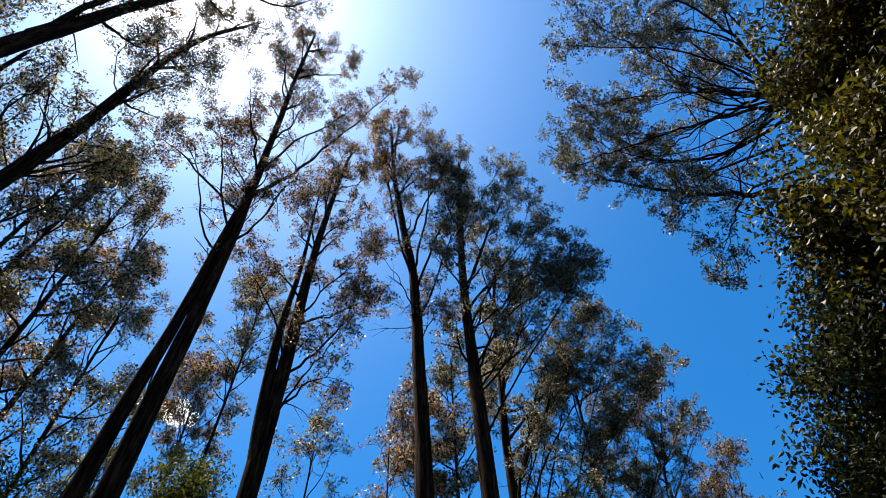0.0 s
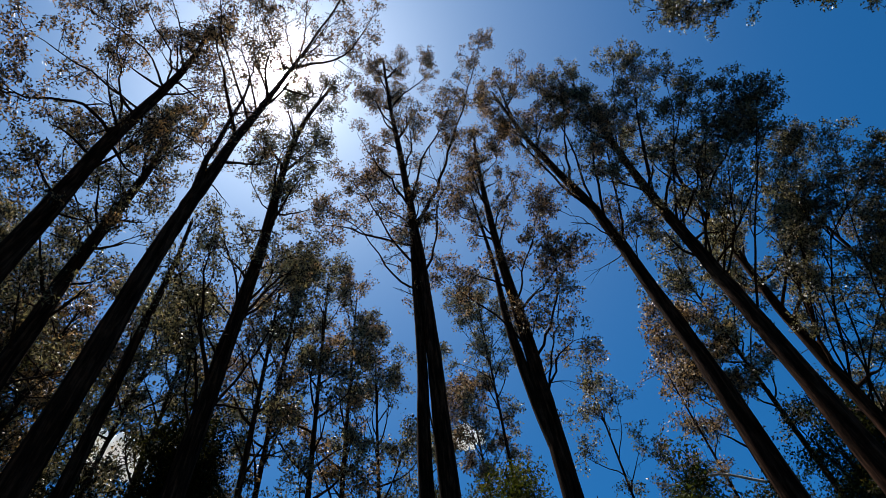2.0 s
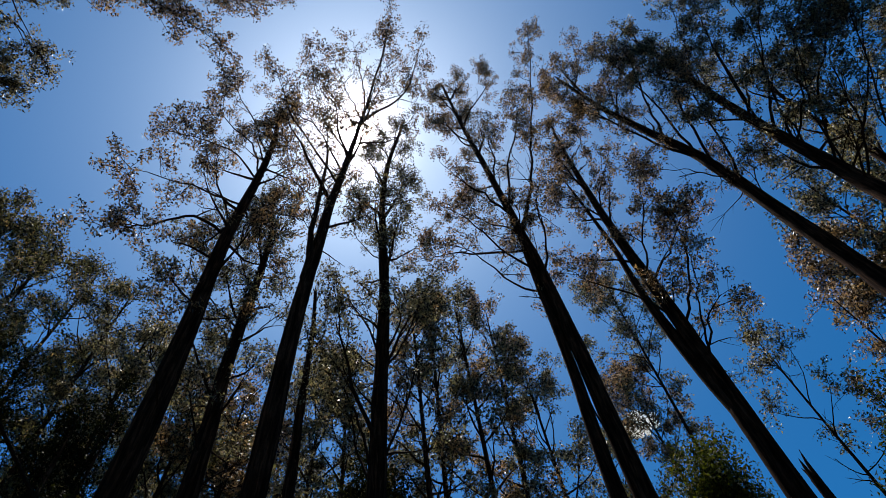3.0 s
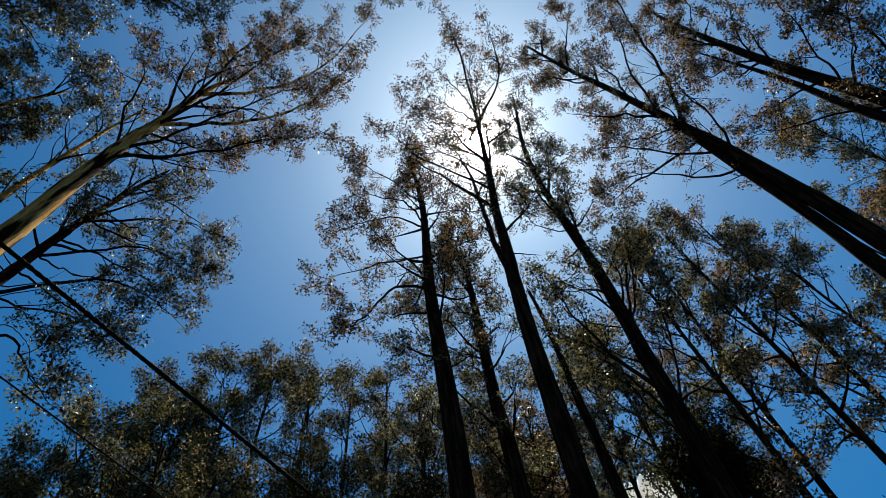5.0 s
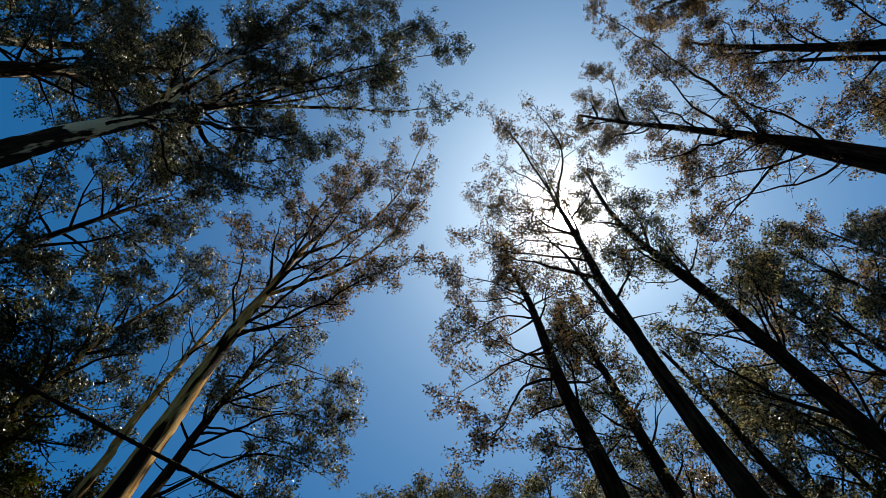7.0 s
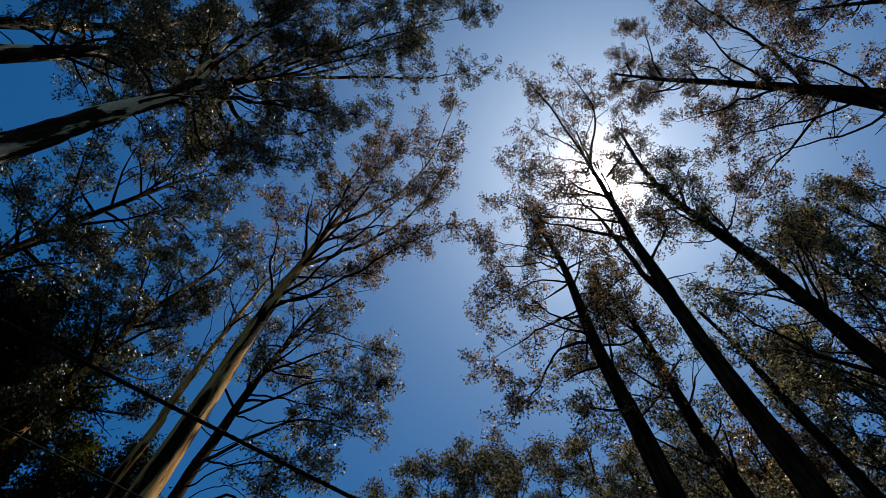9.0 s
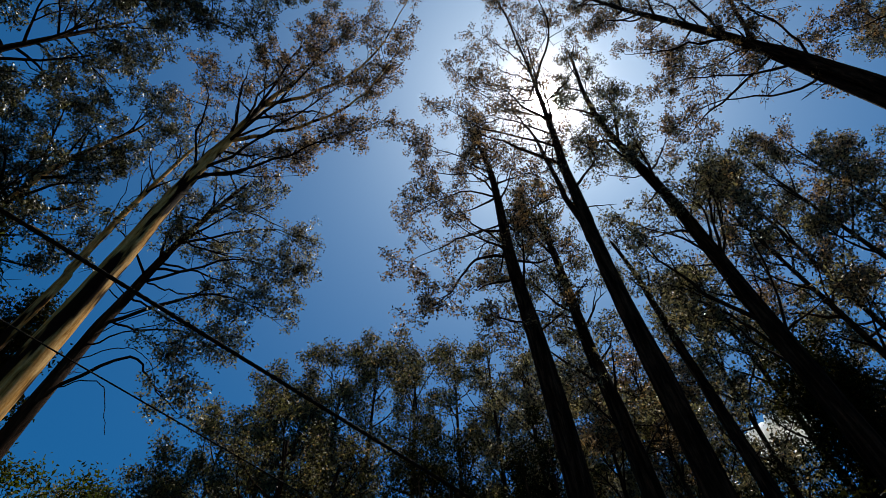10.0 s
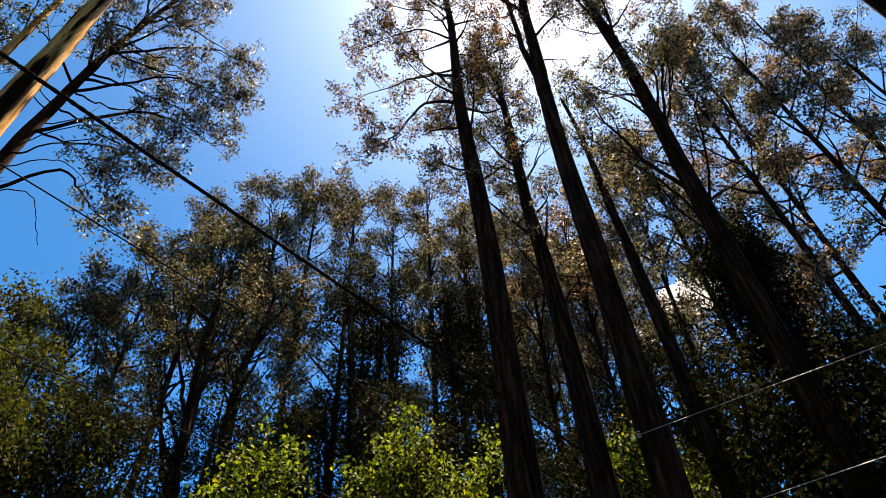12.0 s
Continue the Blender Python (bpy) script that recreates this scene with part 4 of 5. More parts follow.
gum_tree("gum_tree", "far gum with a rounded dull-green crown",
         [(-21.40, 8.43, -0.20), (-21.36, 8.53, 11.37), (-21.40, 8.42, 22.33)], 0.40, (11.5, 1.9), 18, BARK_GREY, FAR_LEAF, 77,
         tuft=33, leaf=0.14, spread=0.2, fine=False, bushy=1.45, rise=(0.6, 1.3), snags=0, group="far row of gums")
gum_tree("gum_tree", "far gum with a rounded dull-green crown",
         [(-22.28, 11.35, -0.20), (-22.23, 11.45, 12.24), (-22.28, 11.34, 24.15)], 0.40, (11.2, 2.8), 27, BARK_DARK, FAR_LEAF, 78,
         tuft=33, leaf=0.14, spread=0.2, fine=False, bushy=1.45, rise=(0.6, 1.3), snags=0, group="far row of gums")
gum_tree("gum_tree", "far gum with a rounded dull-green crown",
         [(-16.01, 20.49, -0.20), (-15.88, 20.59, 13.13), (-15.99, 20.50, 26.54)], 0.36, (11.6, 3.0), 27, BARK_GREY, FAR_LEAF, 79,
         tuft=33, leaf=0.14, spread=0.2, fine=False, bushy=1.45, rise=(0.6, 1.3), snags=0, group="far row of gums")
gum_tree("gum_tree", "far gum with a rounded dull-green crown",
         [(-26.74, -3.76, -0.20), (-26.75, -3.67, 14.68), (-26.72, -3.86, 30.68)], 0.40, (10.9, 3.2), 27, BARK_GREY, FAR_LEAF, 80,
         tuft=33, leaf=0.14, spread=0.2, fine=False, bushy=1.45, rise=(0.6, 1.3), snags=0, group="far row of gums")
gum_tree("gum_tree", "far gum with a rounded dull-green crown",
         [(-28.98, -1.01, -0.20), (-28.99, -0.92, 14.98), (-28.98, -1.11, 30.73)], 0.40, (11.6, 3.2), 27, BARK_DARK, FAR_LEAF, 81,
         tuft=33, leaf=0.14, spread=0.2, fine=False, bushy=1.45, rise=(0.6, 1.3), snags=0, group="far row of gums")
gum_tree("gum_tree", "far gum with a rounded dull-green crown",
         [(-27.95, 1.71, -0.20), (-27.94, 1.81, 14.19), (-27.95, 1.63, 28.75)], 0.40, (10.2, 3.2), 27, BARK_GREY, FAR_LEAF, 82,
         tuft=33, leaf=0.14, spread=0.2, fine=False, bushy=1.45, rise=(0.6, 1.3), snags=0, group="far row of gums")
gum_tree("blackwood_tree", "dark leaning blackwood with a forked trunk in the shade",
         [(-13.43, -9.59, -0.20), (-13.67, -9.25, 9.69), (-13.63, -9.30, 11.83), (-13.54, -9.43, 14.43), (-13.56, -9.40, 16.12), (-13.50, -9.49, 17.98)], 0.52, (14.4, 2.4), 6, BARK_DARK, FAR_LEAF, 90,
         tips=[(10.5, 0.065, (-12.55, -9.93, 13.94)), (9.3, 0.072, (-11.94, -10.65, 14.45)), (12.4, 0.064, (-12.56, -9.91, 15.80)), (12.0, 0.064, (-13.70, -8.27, 15.48)), (11.8, 0.071, (-12.11, -10.46, 16.51)), (14.3, 0.060, (-13.37, -8.79, 16.84)), (9.3, 0.066, (-12.32, -10.20, 12.99))],
         tuft=20, leaf=0.1, spread=0.12, bushy=1.6, snags=3, rise=(0.3, 0.9), category="blackwood")
gum_tree("blackwood_tree", "dark leaning blackwood with a forked trunk in the shade",
         [(-13.97, -8.79, -0.20), (-14.18, -8.43, 9.83), (-14.16, -8.47, 11.66), (-14.21, -8.39, 13.64), (-14.34, -8.16, 15.05), (-14.49, -7.88, 17.17)], 0.52, (13.6, 2.4), 6, BARK_DARK, FAR_LEAF, 91,
         tips=[(12.4, 0.060, (-14.09, -7.57, 14.95)), (12.6, 0.064, (-14.37, -7.04, 15.81)), (12.3, 0.062, (-13.52, -8.55, 15.39)), (9.2, 0.071, (-14.61, -6.52, 14.01)), (10.4, 0.062, (-14.13, -7.51, 13.41)), (14.2, 0.064, (-14.45, -6.88, 17.44)), (11.2, 0.061, (-13.49, -8.61, 13.99))],
         tuft=20, leaf=0.1, spread=0.12, bushy=1.6, snags=3, rise=(0.3, 0.9), category="blackwood")
EDGE = dict(leaf=0.095, slim=0.5, tuft=27, spread=0.19, bushy=2.6, stems=10, broad=True, category="small tree")
for foot, height, radius, seed in (((7.74, 3.40), 13.9, 2.0, 100), ((7.79, 2.09), 13.2, 2.2, 101), ((6.62, 4.34), 11.2, 1.7, 98)):
    shrub("wattle_tree", "dark dense wattle with fine olive leaves beside the track", foot, height, radius, DARK_LEAF, seed, leaf=0.104, tuft=39, spread=0.2, stems=12, slim=0.6, category="small tree")
shrub("wattle_tree", "dark dense wattle with fine olive leaves beside the track", (-2.45, -12.3), 17.0, 2.1, DARK_LEAF, 99, leaf=0.087, tuft=30, spread=0.16, stems=9, slim=0.6, category="small tree")
for foot, height, radius, seed in (((6.45, 5.91), 10.0, 1.5, 102), ((6.16, 7.01), 9.5, 1.5, 103), ((6.62, 7.75), 8.3, 1.25, 104)):
    shrub("blackwood_tree", "dark broad-leaved blackwood with an uneven edge", foot, height, radius, EDGE_LEAF, seed, **EDGE)
shrub("blackwood_tree", "dense green blackwood partly in the sun", (-6.88, -9.83), 11.5, 1.9, GREEN_LEAF, 105, leaf=0.10, slim=0.45, spread=0.15, tuft=24, bushy=1.8, broad=True, category="small tree")
shrub("blackwood_tree", "dense green blackwood partly in the sun", (-8.87, -9.51), 10.4, 2.2, GREEN_LEAF, 106, leaf=0.10, slim=0.45, spread=0.15, tuft=24, bushy=1.8, broad=True, category="small tree")
shrub("blackwood_tree", "dense blackwood with shade put into its leaf colour", (-1.30, -11.8), 16.0, 1.9, SHADED_LEAF, 111, leaf=0.082, slim=0.65, tuft=33, spread=0.13, stems=8, category="small tree")
shrub("blackwood_tree", "dense blackwood with shade put into its leaf colour", (-0.10, -11.4), 16.4, 2.0, SHADED_LEAF, 118, leaf=0.082, slim=0.65, tuft=33, spread=0.13, stems=8, category="small tree")
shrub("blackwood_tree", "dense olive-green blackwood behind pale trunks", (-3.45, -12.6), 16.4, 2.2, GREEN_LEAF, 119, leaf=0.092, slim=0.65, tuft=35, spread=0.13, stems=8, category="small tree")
shrub("blackwood_tree", "dense blackwood with shade put into its leaf colour", (-4.35, -11.75), 15.4, 1.8, SHADED_LEAF, 112, leaf=0.092, slim=0.65, tuft=37, spread=0.13, stems=8, category="small tree")
shrub("blackwood_tree", "tall dense blackwood with a rounded dark head", (-10.75, 5.20), 14.8, 1.35, SHADED_LEAF, 113, leaf=0.085, slim=0.6, spread=0.16, tuft=35, bushy=2.2, category="small tree")
shrub("blackwood_tree", "dense blackwood with shade put into its leaf colour", (-8.39, 4.46), 7.3, 2.0, SHADED_LEAF, 114, leaf=0.086, slim=0.6, spread=0.16, tuft=19, bushy=1.7, category="small tree")
shrub("blackwood_tree", "dense blackwood with shade put into its leaf colour", (-8.39, 6.32), 7.5, 1.7, SHADED_LEAF, 115, leaf=0.086, slim=0.6, spread=0.16, tuft=19, bushy=1.7, category="small tree")
shrub("blackwood_tree", "dense blackwood with shade put into its leaf colour", (-9.37, 3.50), 7.6, 1.6, SHADED_LEAF, 116, leaf=0.086, slim=0.6, spread=0.16, tuft=19, bushy=1.7, category="small tree")
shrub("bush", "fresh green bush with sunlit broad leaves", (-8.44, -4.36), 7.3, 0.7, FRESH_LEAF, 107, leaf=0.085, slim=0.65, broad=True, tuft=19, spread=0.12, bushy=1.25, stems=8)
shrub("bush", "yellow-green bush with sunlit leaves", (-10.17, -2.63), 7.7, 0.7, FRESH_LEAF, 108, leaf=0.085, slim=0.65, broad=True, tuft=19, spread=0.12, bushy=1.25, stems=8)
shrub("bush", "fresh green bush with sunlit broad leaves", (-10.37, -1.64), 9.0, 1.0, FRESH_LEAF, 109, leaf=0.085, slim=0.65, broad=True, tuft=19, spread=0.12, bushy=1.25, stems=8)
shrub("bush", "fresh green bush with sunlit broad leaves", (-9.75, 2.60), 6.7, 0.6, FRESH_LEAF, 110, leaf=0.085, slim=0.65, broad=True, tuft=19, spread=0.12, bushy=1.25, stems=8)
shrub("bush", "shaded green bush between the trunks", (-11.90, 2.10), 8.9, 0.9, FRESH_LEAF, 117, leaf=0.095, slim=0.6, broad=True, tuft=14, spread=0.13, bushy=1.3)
# understorey leaves carry the canopy's shade in their own colour
shrub("understorey_tree", "understorey tree with shade from the gums in its leaf colour", (-10.40, -9.37), 9.7, 2.0, SHADED_LEAF, 120, leaf=0.086, slim=0.6, spread=0.16, tuft=19, bushy=1.7, category="small tree")
shrub("understorey_tree", "understorey tree with shade from the gums in its leaf colour", (-13.26, -8.95), 11.6, 1.8, SHADED_LEAF, 121, leaf=0.086, slim=0.6, spread=0.16, tuft=19, bushy=1.7, category="small tree")
shrub("understorey_tree", "understorey tree with shade from the gums in its leaf colour", (-15.10, -7.74), 13.0, 1.7, SHADED_LEAF, 135, leaf=0.09, slim=0.6, spread=0.2, tuft=24, bushy=1.6, category="small tree")
shrub("understorey_tree", "understorey tree with shade from the gums in its leaf colour", (-16.21, -5.09), 12.0, 1.5, SHADED_LEAF, 136, leaf=0.09, slim=0.6, spread=0.2, tuft=24, bushy=1.6, category="small tree")
shrub("understorey_tree", "understorey tree with shade from the gums in its leaf colour", (-1.90, -9.90), 11.2, 1.3, SHADED_LEAF, 137, leaf=0.09, slim=0.6, spread=0.2, tuft=24, bushy=1.6, category="small tree")
shrub("understorey_tree", "understorey tree with shade from the gums in its leaf colour", (-15.04, -5.47), 12.0, 1.8, SHADED_LEAF, 122, leaf=0.086, slim=0.6, spread=0.16, tuft=19, bushy=1.7, category="small tree")
shrub("understorey_tree", "understorey tree with shade from the gums in its leaf colour", (-12.20, -2.71), 10.7, 1.8, SHADED_LEAF, 123, leaf=0.086, slim=0.6, spread=0.16, tuft=19, bushy=1.7, category="small tree")
shrub("understorey_tree", "understorey tree with shade from the gums in its leaf colour", (-14.00, 0.00), 11.0, 2.4, SHADED_LEAF, 124, leaf=0.086, slim=0.6, spread=0.16, tuft=19, bushy=1.7, category="small tree")
shrub("understorey_tree", "understorey tree with shade from the gums in its leaf colour", (-12.93, 1.36), 9.4, 2.2, SHADED_LEAF, 125, leaf=0.086, slim=0.6, spread=0.16, tuft=19, bushy=1.7, category="small tree")
shrub("understorey_tree", "understorey tree with shade from the gums in its leaf colour", (-10.96, 4.88), 10.0, 2.2, SHADED_LEAF, 126, leaf=0.086, slim=0.6, spread=0.16, tuft=19, bushy=1.7, category="small tree")
shrub("understorey_tree", "understorey tree with shade from the gums in its leaf colour", (-11.33, 8.23), 9.6, 2.1, SHADED_LEAF, 127, leaf=0.086, slim=0.6, spread=0.16, tuft=19, bushy=1.7, category="small tree")
shrub("understorey_tree", "understorey tree with shade from the gums in its leaf colour", (-14.72, 2.86), 12.1, 2.2, SHADED_LEAF, 128, leaf=0.086, slim=0.6, spread=0.16, tuft=19, bushy=1.7, category="small tree")
shrub("understorey_tree", "understorey tree with shade from the gums in its leaf colour", (-13.87, 4.24), 12.5, 2.0, SHADED_LEAF, 129, leaf=0.086, slim=0.6, spread=0.16, tuft=19, bushy=1.7, category="small tree")
shrub("understorey_tree", "understorey tree with shade from the gums in its leaf colour", (-10.54, 6.72), 9.4, 1.8, SHADED_LEAF, 130, leaf=0.086, slim=0.6, spread=0.16, tuft=19, bushy=1.7, category="small tree")
shrub("understorey_tree", "understorey tree with shade from the gums in its leaf colour", (2.22, 16.85), 14.0, 1.9, SHADED_LEAF, 131, leaf=0.086, slim=0.6, spread=0.16, tuft=19, bushy=1.7, category="small tree")
shrub("understorey_tree", "understorey tree with shade from the gums in its leaf colour", (3.68, 16.60), 12.0, 1.9, SHADED_LEAF, 132, leaf=0.086, slim=0.6, spread=0.16, tuft=19, bushy=1.7, category="small tree")
shrub("understorey_tree", "understorey tree with shade from the gums in its leaf colour", (1.10, 17.97), 15.6, 2.0, SHADED_LEAF, 133, leaf=0.086, slim=0.6, spread=0.16, tuft=19, bushy=1.7, category="small tree")
shrub("understorey_tree", "understorey tree with shade from the gums in its leaf colour", (0.00, 19.00), 15.8, 1.8, SHADED_LEAF, 134, leaf=0.086, slim=0.6, spread=0.16, tuft=19, bushy=1.7, category="small tree")
shrub("understorey_tree", "understorey tree with shade from the gums in its leaf colour", (-9.63, -8.95), 10.7, 1.5, SHADED_LEAF, 150, leaf=0.085, slim=0.6, spread=0.17, tuft=26, bushy=1.6, category="small tree")
shrub("understorey_tree", "understorey tree with shade from the gums in its leaf colour", (-12.75, -6.19), 11.6, 1.2, SHADED_LEAF, 151, leaf=0.085, slim=0.6, spread=0.17, tuft=26, bushy=1.6, category="small tree")
shrub("understorey_tree", "understorey tree with shade from the gums in its leaf colour", (-12.70, -2.78), 10.3, 0.9, SHADED_LEAF, 152, leaf=0.085, slim=0.6, spread=0.17, tuft=26, bushy=1.6, category="small tree")
shrub("understorey_tree", "understorey tree with shade from the gums in its leaf colour", (-16.52, -5.73), 15.3, 1.5, SHADED_LEAF, 153, leaf=0.085, slim=0.6, spread=0.17, tuft=26, bushy=1.6, category="small tree")
shrub("understorey_tree", "understorey tree with shade from the gums in its leaf colour", (-17.43, -1.74), 15.2, 1.4, SHADED_LEAF, 154, leaf=0.085, slim=0.6, spread=0.17, tuft=26, bushy=1.6, category="small tree")
shrub("understorey_tree", "understorey tree with shade from the gums in its leaf colour", (-15.42, -9.22), 15.7, 1.4, SHADED_LEAF, 155, leaf=0.085, slim=0.6, spread=0.17, tuft=26, bushy=1.6, category="small tree")
# this bush is dark by its leaf colour, which has shade put in
shrub("bush", "bush with shade in its leaf colour before a sunlit one", (-9.36, -2.12), 7.6, 0.5, SHADED_LEAF, 156, leaf=0.075, slim=0.6, broad=True, tuft=20, spread=0.12, bushy=1.2)
shrub("understorey_tree", "olive understorey tree behind tall trunks", (-0.75, 16.90), 13.4, 1.3, EDGE_LEAF, 157, leaf=0.085, slim=0.6, spread=0.16, tuft=24, bushy=1.6, category="small tree")
shrub("understorey_tree", "olive understorey tree behind tall trunks", (0.55, 16.20), 14.2, 1.4, EDGE_LEAF, 158, leaf=0.085, slim=0.6, spread=0.16, tuft=24, bushy=1.6, category="small tree")
shrub("understorey_tree", "understorey tree with shade from the gums in its leaf colour", (-16.26, -4.87), 20.7, 1.7, SHADED_LEAF, 159, leaf=0.086, slim=0.6, spread=0.17, tuft=24, bushy=1.6, category="small tree")
shrub("understorey_tree", "understorey tree with shade from the gums in its leaf colour", (-16.41, -1.31), 20.4, 1.5, SHADED_LEAF, 160, leaf=0.086, slim=0.6, spread=0.17, tuft=24, bushy=1.6, category="small tree")
shrub("wattle_tree", "round olive-green wattle among the trunks", (-6.21, 10.85), 12.9, 1.25, GREEN_LEAF, 140, leaf=0.09, tuft=44, category="small tree")
shrub("wattle_tree", "round olive-green wattle among the trunks", (-8.95, 9.43), 11.0, 1.6, GREEN_LEAF, 141, leaf=0.10, tuft=32, category="small tree")
shrub("wattle_tree", "round olive-green wattle at the edge of the clearing", (-3.10, 13.65), 11.8, 1.4, GREEN_LEAF, 142, leaf=0.10, tuft=32, category="small tree")

# ---- unseen gums added behind the camera: they close the clearing and block sky light ----
far_trees = [o for o in scene.objects if o.name.startswith("gum_tree") and o["label"].startswith("far gum")]
far_trees = far_trees[:6]
for i in range(4):
    a = radians(88 + i * 17)
    d = (15.0, 19.0, 17.0)[i % 3]
    copy_thing(far_trees[i % 6], pose(d * math.sin(a), d * math.cos(a), 0, 0, 0, 67 * i))


# ---- dead wood and hanging bark ----
def broken_stem():
    """A dead stem, snapped off in a jagged point."""
    root = tagged(new("dead_tree"), "broken dead stem with a jagged grey top", "dead tree")
    root.location = (-5.10, 13.05, 0)
    w = Wood()
    w.add(glide([(0, 0, -0.1), (0.05, 0.02, 5.5), (0.0, 0.0, 10.9)], 6), np.linspace(0.17, 0.10, 13), 10)
    part("trunk", w.mesh("trunk", BARK_DARK), root)
    for i, (x, y, h) in enumerate(((0.05, 0.0, 0.75), (-0.05, 0.03, 0.4), (0.0, -0.06, 0.55))):
        w = Wood()
        w.add([(x, y, 10.7), (x * 1.4, y * 1.2, 10.9 + h * 0.5), (x * 2.4, y, 10.9 + h)], (0.06, 0.04, 0.006), 5)
        part("splinter", w.mesh("splinter", BARK_GREY), root)


def dead_branch():
    """A bleached dead limb that lies across the head of a wattle."""
    root = tagged(new("dead_branch"), "bleached leafless branch resting in a wattle's head", "branch")
    root.location = (-3.6, 13.4, 10.9)
    rng = np.random.default_rng(7)
    main = glide([(0, 0, 0.35), (0.7, 0.05, 0.1), (1.4, 0.1, -0.05), (2.2, 0.1, -0.75)], 6)
    w = Wood()
    w.add(main, np.linspace(0.012, 0.035, len(main)), 6)
    part("limb", w.mesh("limb", DEAD), root)
    for k in (4, 8, 12, 14):
        w = Wood()
        w.add(wander(main[k], unit(np.array((-0.8, rng.normal(0, 0.4), rng.uniform(-0.2, 0.6)))), 0.6, 4, rng, 0.1, 0.25), np.linspace(0.012, 0.004, 5), 5)
        part("side_twig", w.mesh("side_twig", DEAD), root)


def bark_strip(foot, top, width, seed):
    """A long ribbon of shed bark that hangs from a trunk, with its own thickness and twist."""
    rng = np.random.default_rng(seed)
    root = tagged(new("bark_strip"), "long brown ribbon of shed bark hanging from a gum", "bark strip", "hanging bark")
    root.location = top
    drop = np.array(foot) - np.array(top)
    n = 14
    s = np.linspace(0, 1, n)
    mid = s[:, None] * drop + np.stack((np.sin(s * 5 + seed) * 0.05, np.cos(s * 4 + seed) * 0.05, s * 0), 1) * s[:, None]
    a = seed + s * rng.uniform(2, 5)
    side = np.stack((np.cos(a), np.sin(a), a * 0), 1) * width * (1 - 0.6 * s[:, None])
    deep = np.stack((-np.sin(a), np.cos(a), a * 0), 1) * 0.006
    rings = np.stack((mid - side + deep, mid + side + deep, mid + side - deep, mid - side - deep), 1).reshape(-1, 3)
    i = np.arange(n - 1)[:, None] * 4
    j = np.arange(4)[None, :]
    quads = np.stack((i + j, i + (j + 1) % 4, i + 4 + (j + 1) % 4, i + 4 + j), -1).reshape(-1, 4)
    part("ribbon", face_mesh("ribbon", rings, quads, TWIG, False), root)


broken_stem()
dead_branch()
for k, (foot, top, width) in enumerate((((-6.75, 7.75, 6.2), (-6.10, 7.75, 10.3), 0.03), ((-6.60, 7.60, 7.0), (-6.15, 7.72, 9.9), 0.02), ((-6.95, 7.80, 5.2), (-6.20, 7.72, 9.2), 0.025),
                                        ((-5.95, 7.95, 10.2), (-5.98, 7.85, 12.6), 0.025))):
    bark_strip(foot, top, width, k)


# ---- overhead lines ----
def plain(name, colour, rough, shine=0.5):
    mat, nodes, links, body = material(name)
    tone = ramp(nodes, links, spotty(nodes, links, 30.0), ((0.3, tuple(c * 0.7 for c in colour)), (0.7, colour)))
    links.new(tone, body.inputs["Base Color"])
    body.inputs["Roughness"].default_value, body.inputs["Specular IOR Level"].default_value = rough, shine
    return mat


RUBBER = plain("black_cable_sheath", (0.012, 0.011, 0.011), 0.9, 0.05)
STEEL = plain("weathered_steel_wire", (0.34, 0.33, 0.31), 0.5)


def run(az, dist, rise, half, ahead=0.0):
    """Both ends of a level line that passes at that compass angle and distance; ahead: its length past that point, where it differs."""
    a = radians(az)
    mid, along = Vector((math.sin(a) * dist, math.cos(a) * dist, rise)), Vector((math.cos(a), -math.sin(a), 0))
    return mid - along * half, mid + along * (ahead or half)


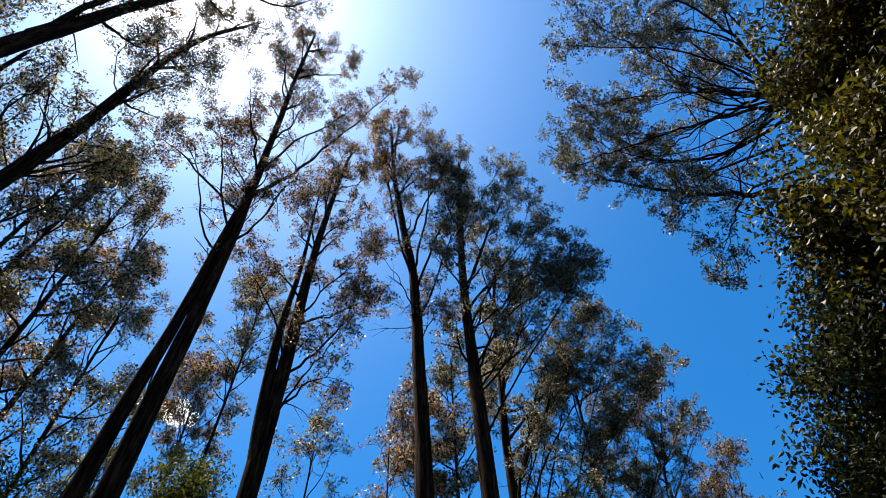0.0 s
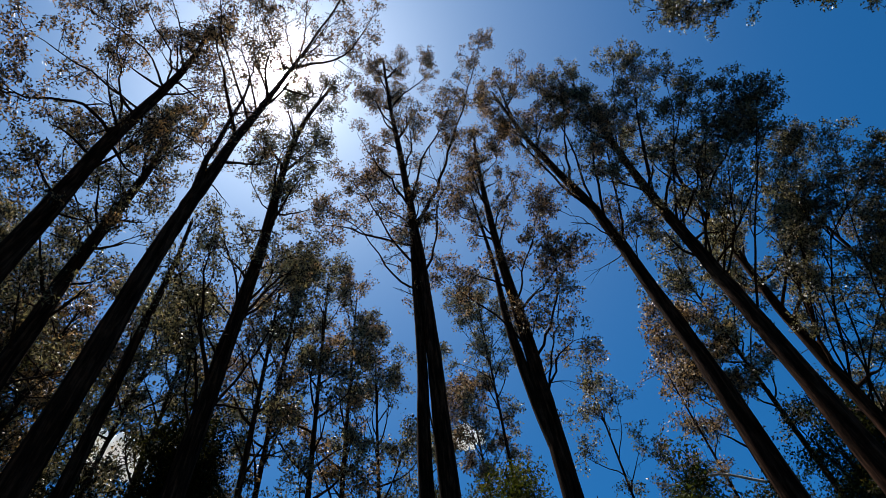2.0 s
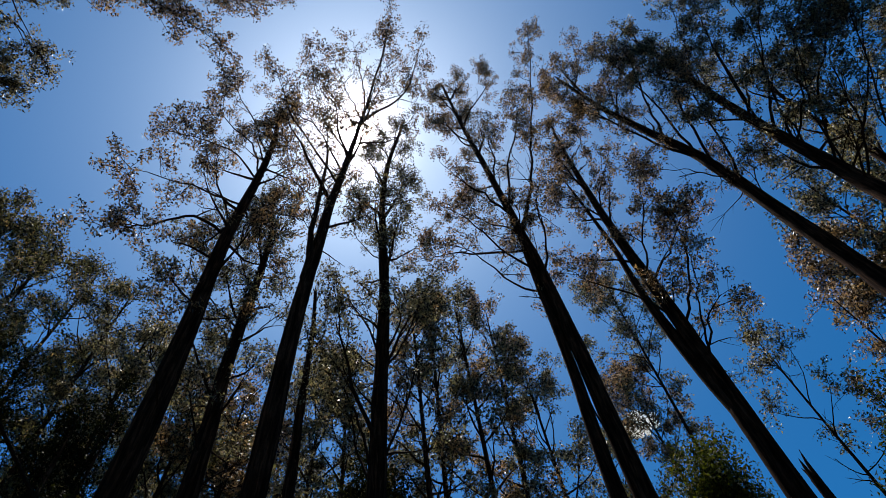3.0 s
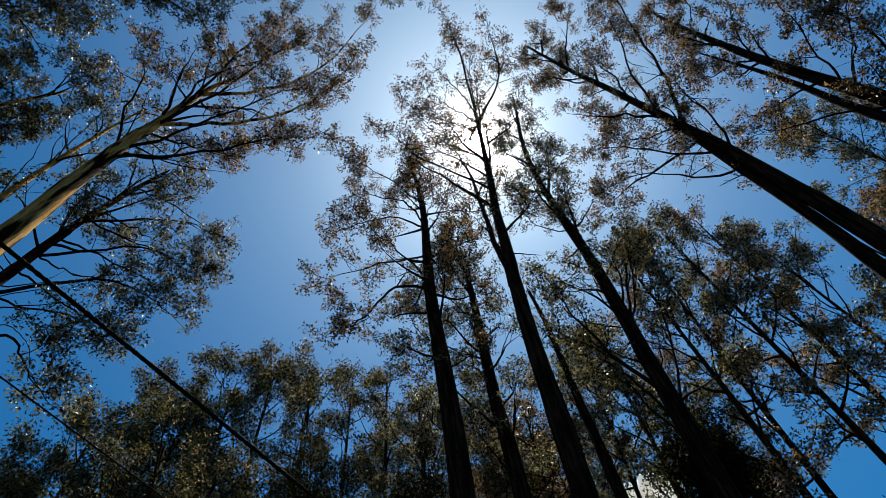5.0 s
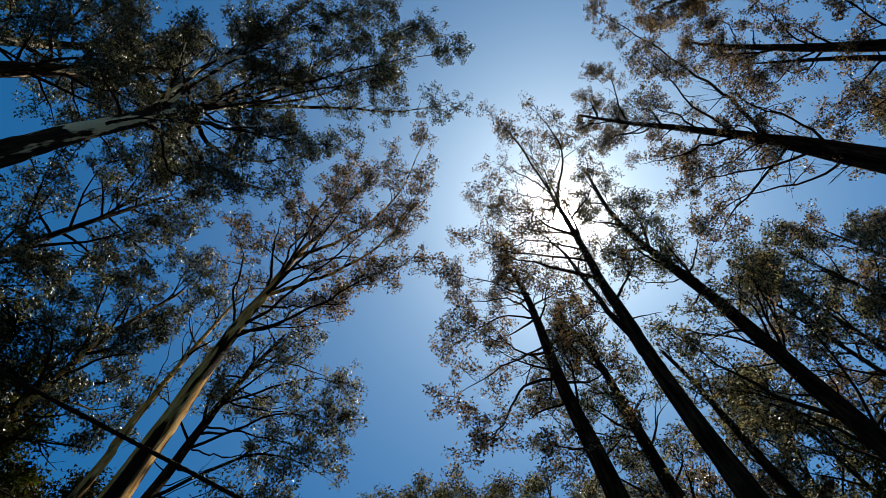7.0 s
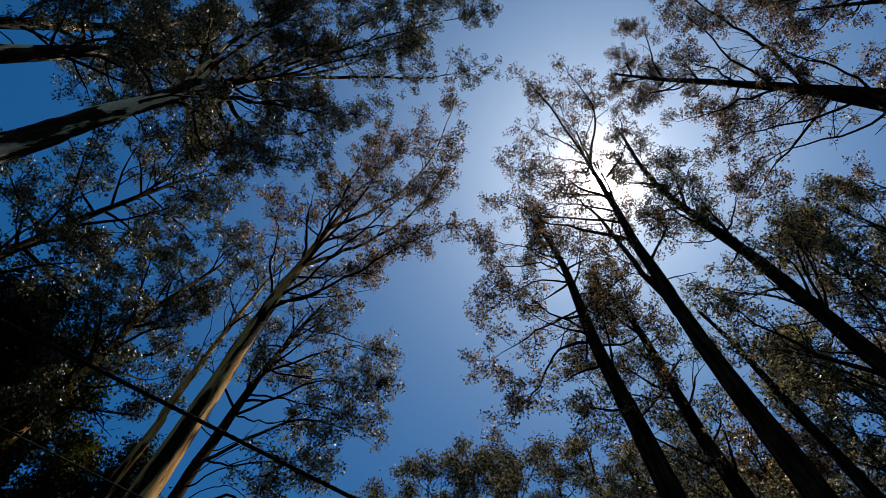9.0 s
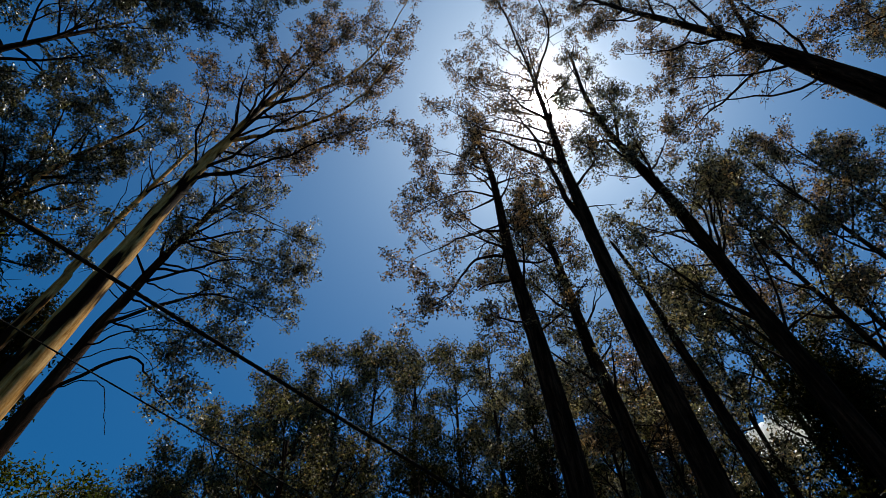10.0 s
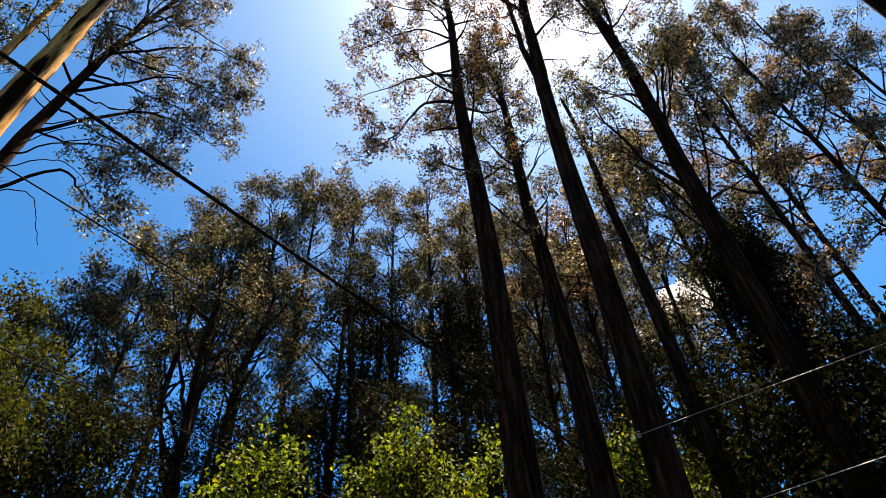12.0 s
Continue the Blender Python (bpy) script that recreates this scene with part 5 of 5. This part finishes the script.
cable("overhead_cable", "thick black twisted overhead cable across the clearing", *run(-149.6, 4.0, 6.62, 26), 0.0, 0.022, RUBBER, 0.35)
cable("overhead_wire", "thin black overhead wire beside a thicker cable", *run(-150.8, 5.0, 6.53, 26), 0.0, 0.008, RUBBER)
cable("overhead_wire", "thin black overhead wire beside a thicker cable", *run(-150.2, 7.5, 6.49, 26), 0.0, 0.008, RUBBER)
cable("bare_wire", "thin bare wire that glints in the sun", *run(-67.0, 5.75, 4.76, 1.26, 9), 0.0, 0.0028, STEEL)
cable("bare_wire", "thin bare wire that glints in the sun", *run(-63.6, 5.75, 3.86, 1.72, 9), 0.0, 0.0028, STEEL)


for ob in [o for o in scene.objects if o.name.startswith("bare_wire")]:
    w = Wood()
    w.add([(0.022 * math.cos(k * 0.7), 0.022 * math.sin(k * 0.7), 0.003 * k) for k in range(-10, 11)], np.full(21, 0.006), 5)
    part("tie", w.mesh("tie", STEEL), ob, "wound end that ties the wire to a trunk")


# ---- clouds ----
def cloud(az, el, size, seed):
    """A small fair-weather cloud, far off."""
    rng = np.random.default_rng(seed)
    mat, nodes, links, body = material("cloud")
    body.inputs["Base Color"].default_value = (0.9, 0.9, 0.9, 1)
    body.inputs["Roughness"].default_value = 1.0
    # the puffs glow a little, in place of sunlight scattered through them
    body.inputs["Emission Color"].default_value = (0.95, 0.97, 1.0, 1)
    body.inputs["Emission Strength"].default_value = 0.2
    a, e = radians(az), radians(el)
    centre = Vector((math.sin(a) * math.cos(e), math.cos(a) * math.cos(e), math.sin(e))) * 900
    bm = bmesh.new()
    for i in range(26):
        turn, out = rng.uniform(0, 6.28), size * rng.uniform(0, 1) ** 0.7
        r = size * rng.uniform(0.16, 0.4) * (1.2 - 0.6 * out / size)
        puff = bmesh.ops.create_icosphere(bm, subdivisions=3, radius=r, matrix=Matrix.Translation((math.cos(turn) * out, math.sin(turn) * out, r * 0.5)))
        for v in puff["verts"]:
            v.co += v.co.normalized() * (noise.noise(v.co * (3.0 / size)) * 0.5 + noise.noise(v.co * (11.0 / size)) * 0.28) * r
    me = bpy.data.meshes.new("cloud")
    bm.to_mesh(me)
    bm.free()
    for p in me.polygons:
        p.use_smooth = True
    me.materials.append(mat)
    ob = tagged(new("cloud", me), "small white fair-weather cloud low behind the trees", "cloud", kind="structure")
    ob.location = centre


cloud(-71.0, 38.9, 42, 1)
cloud(-33.0, 42.6, 24, 2)
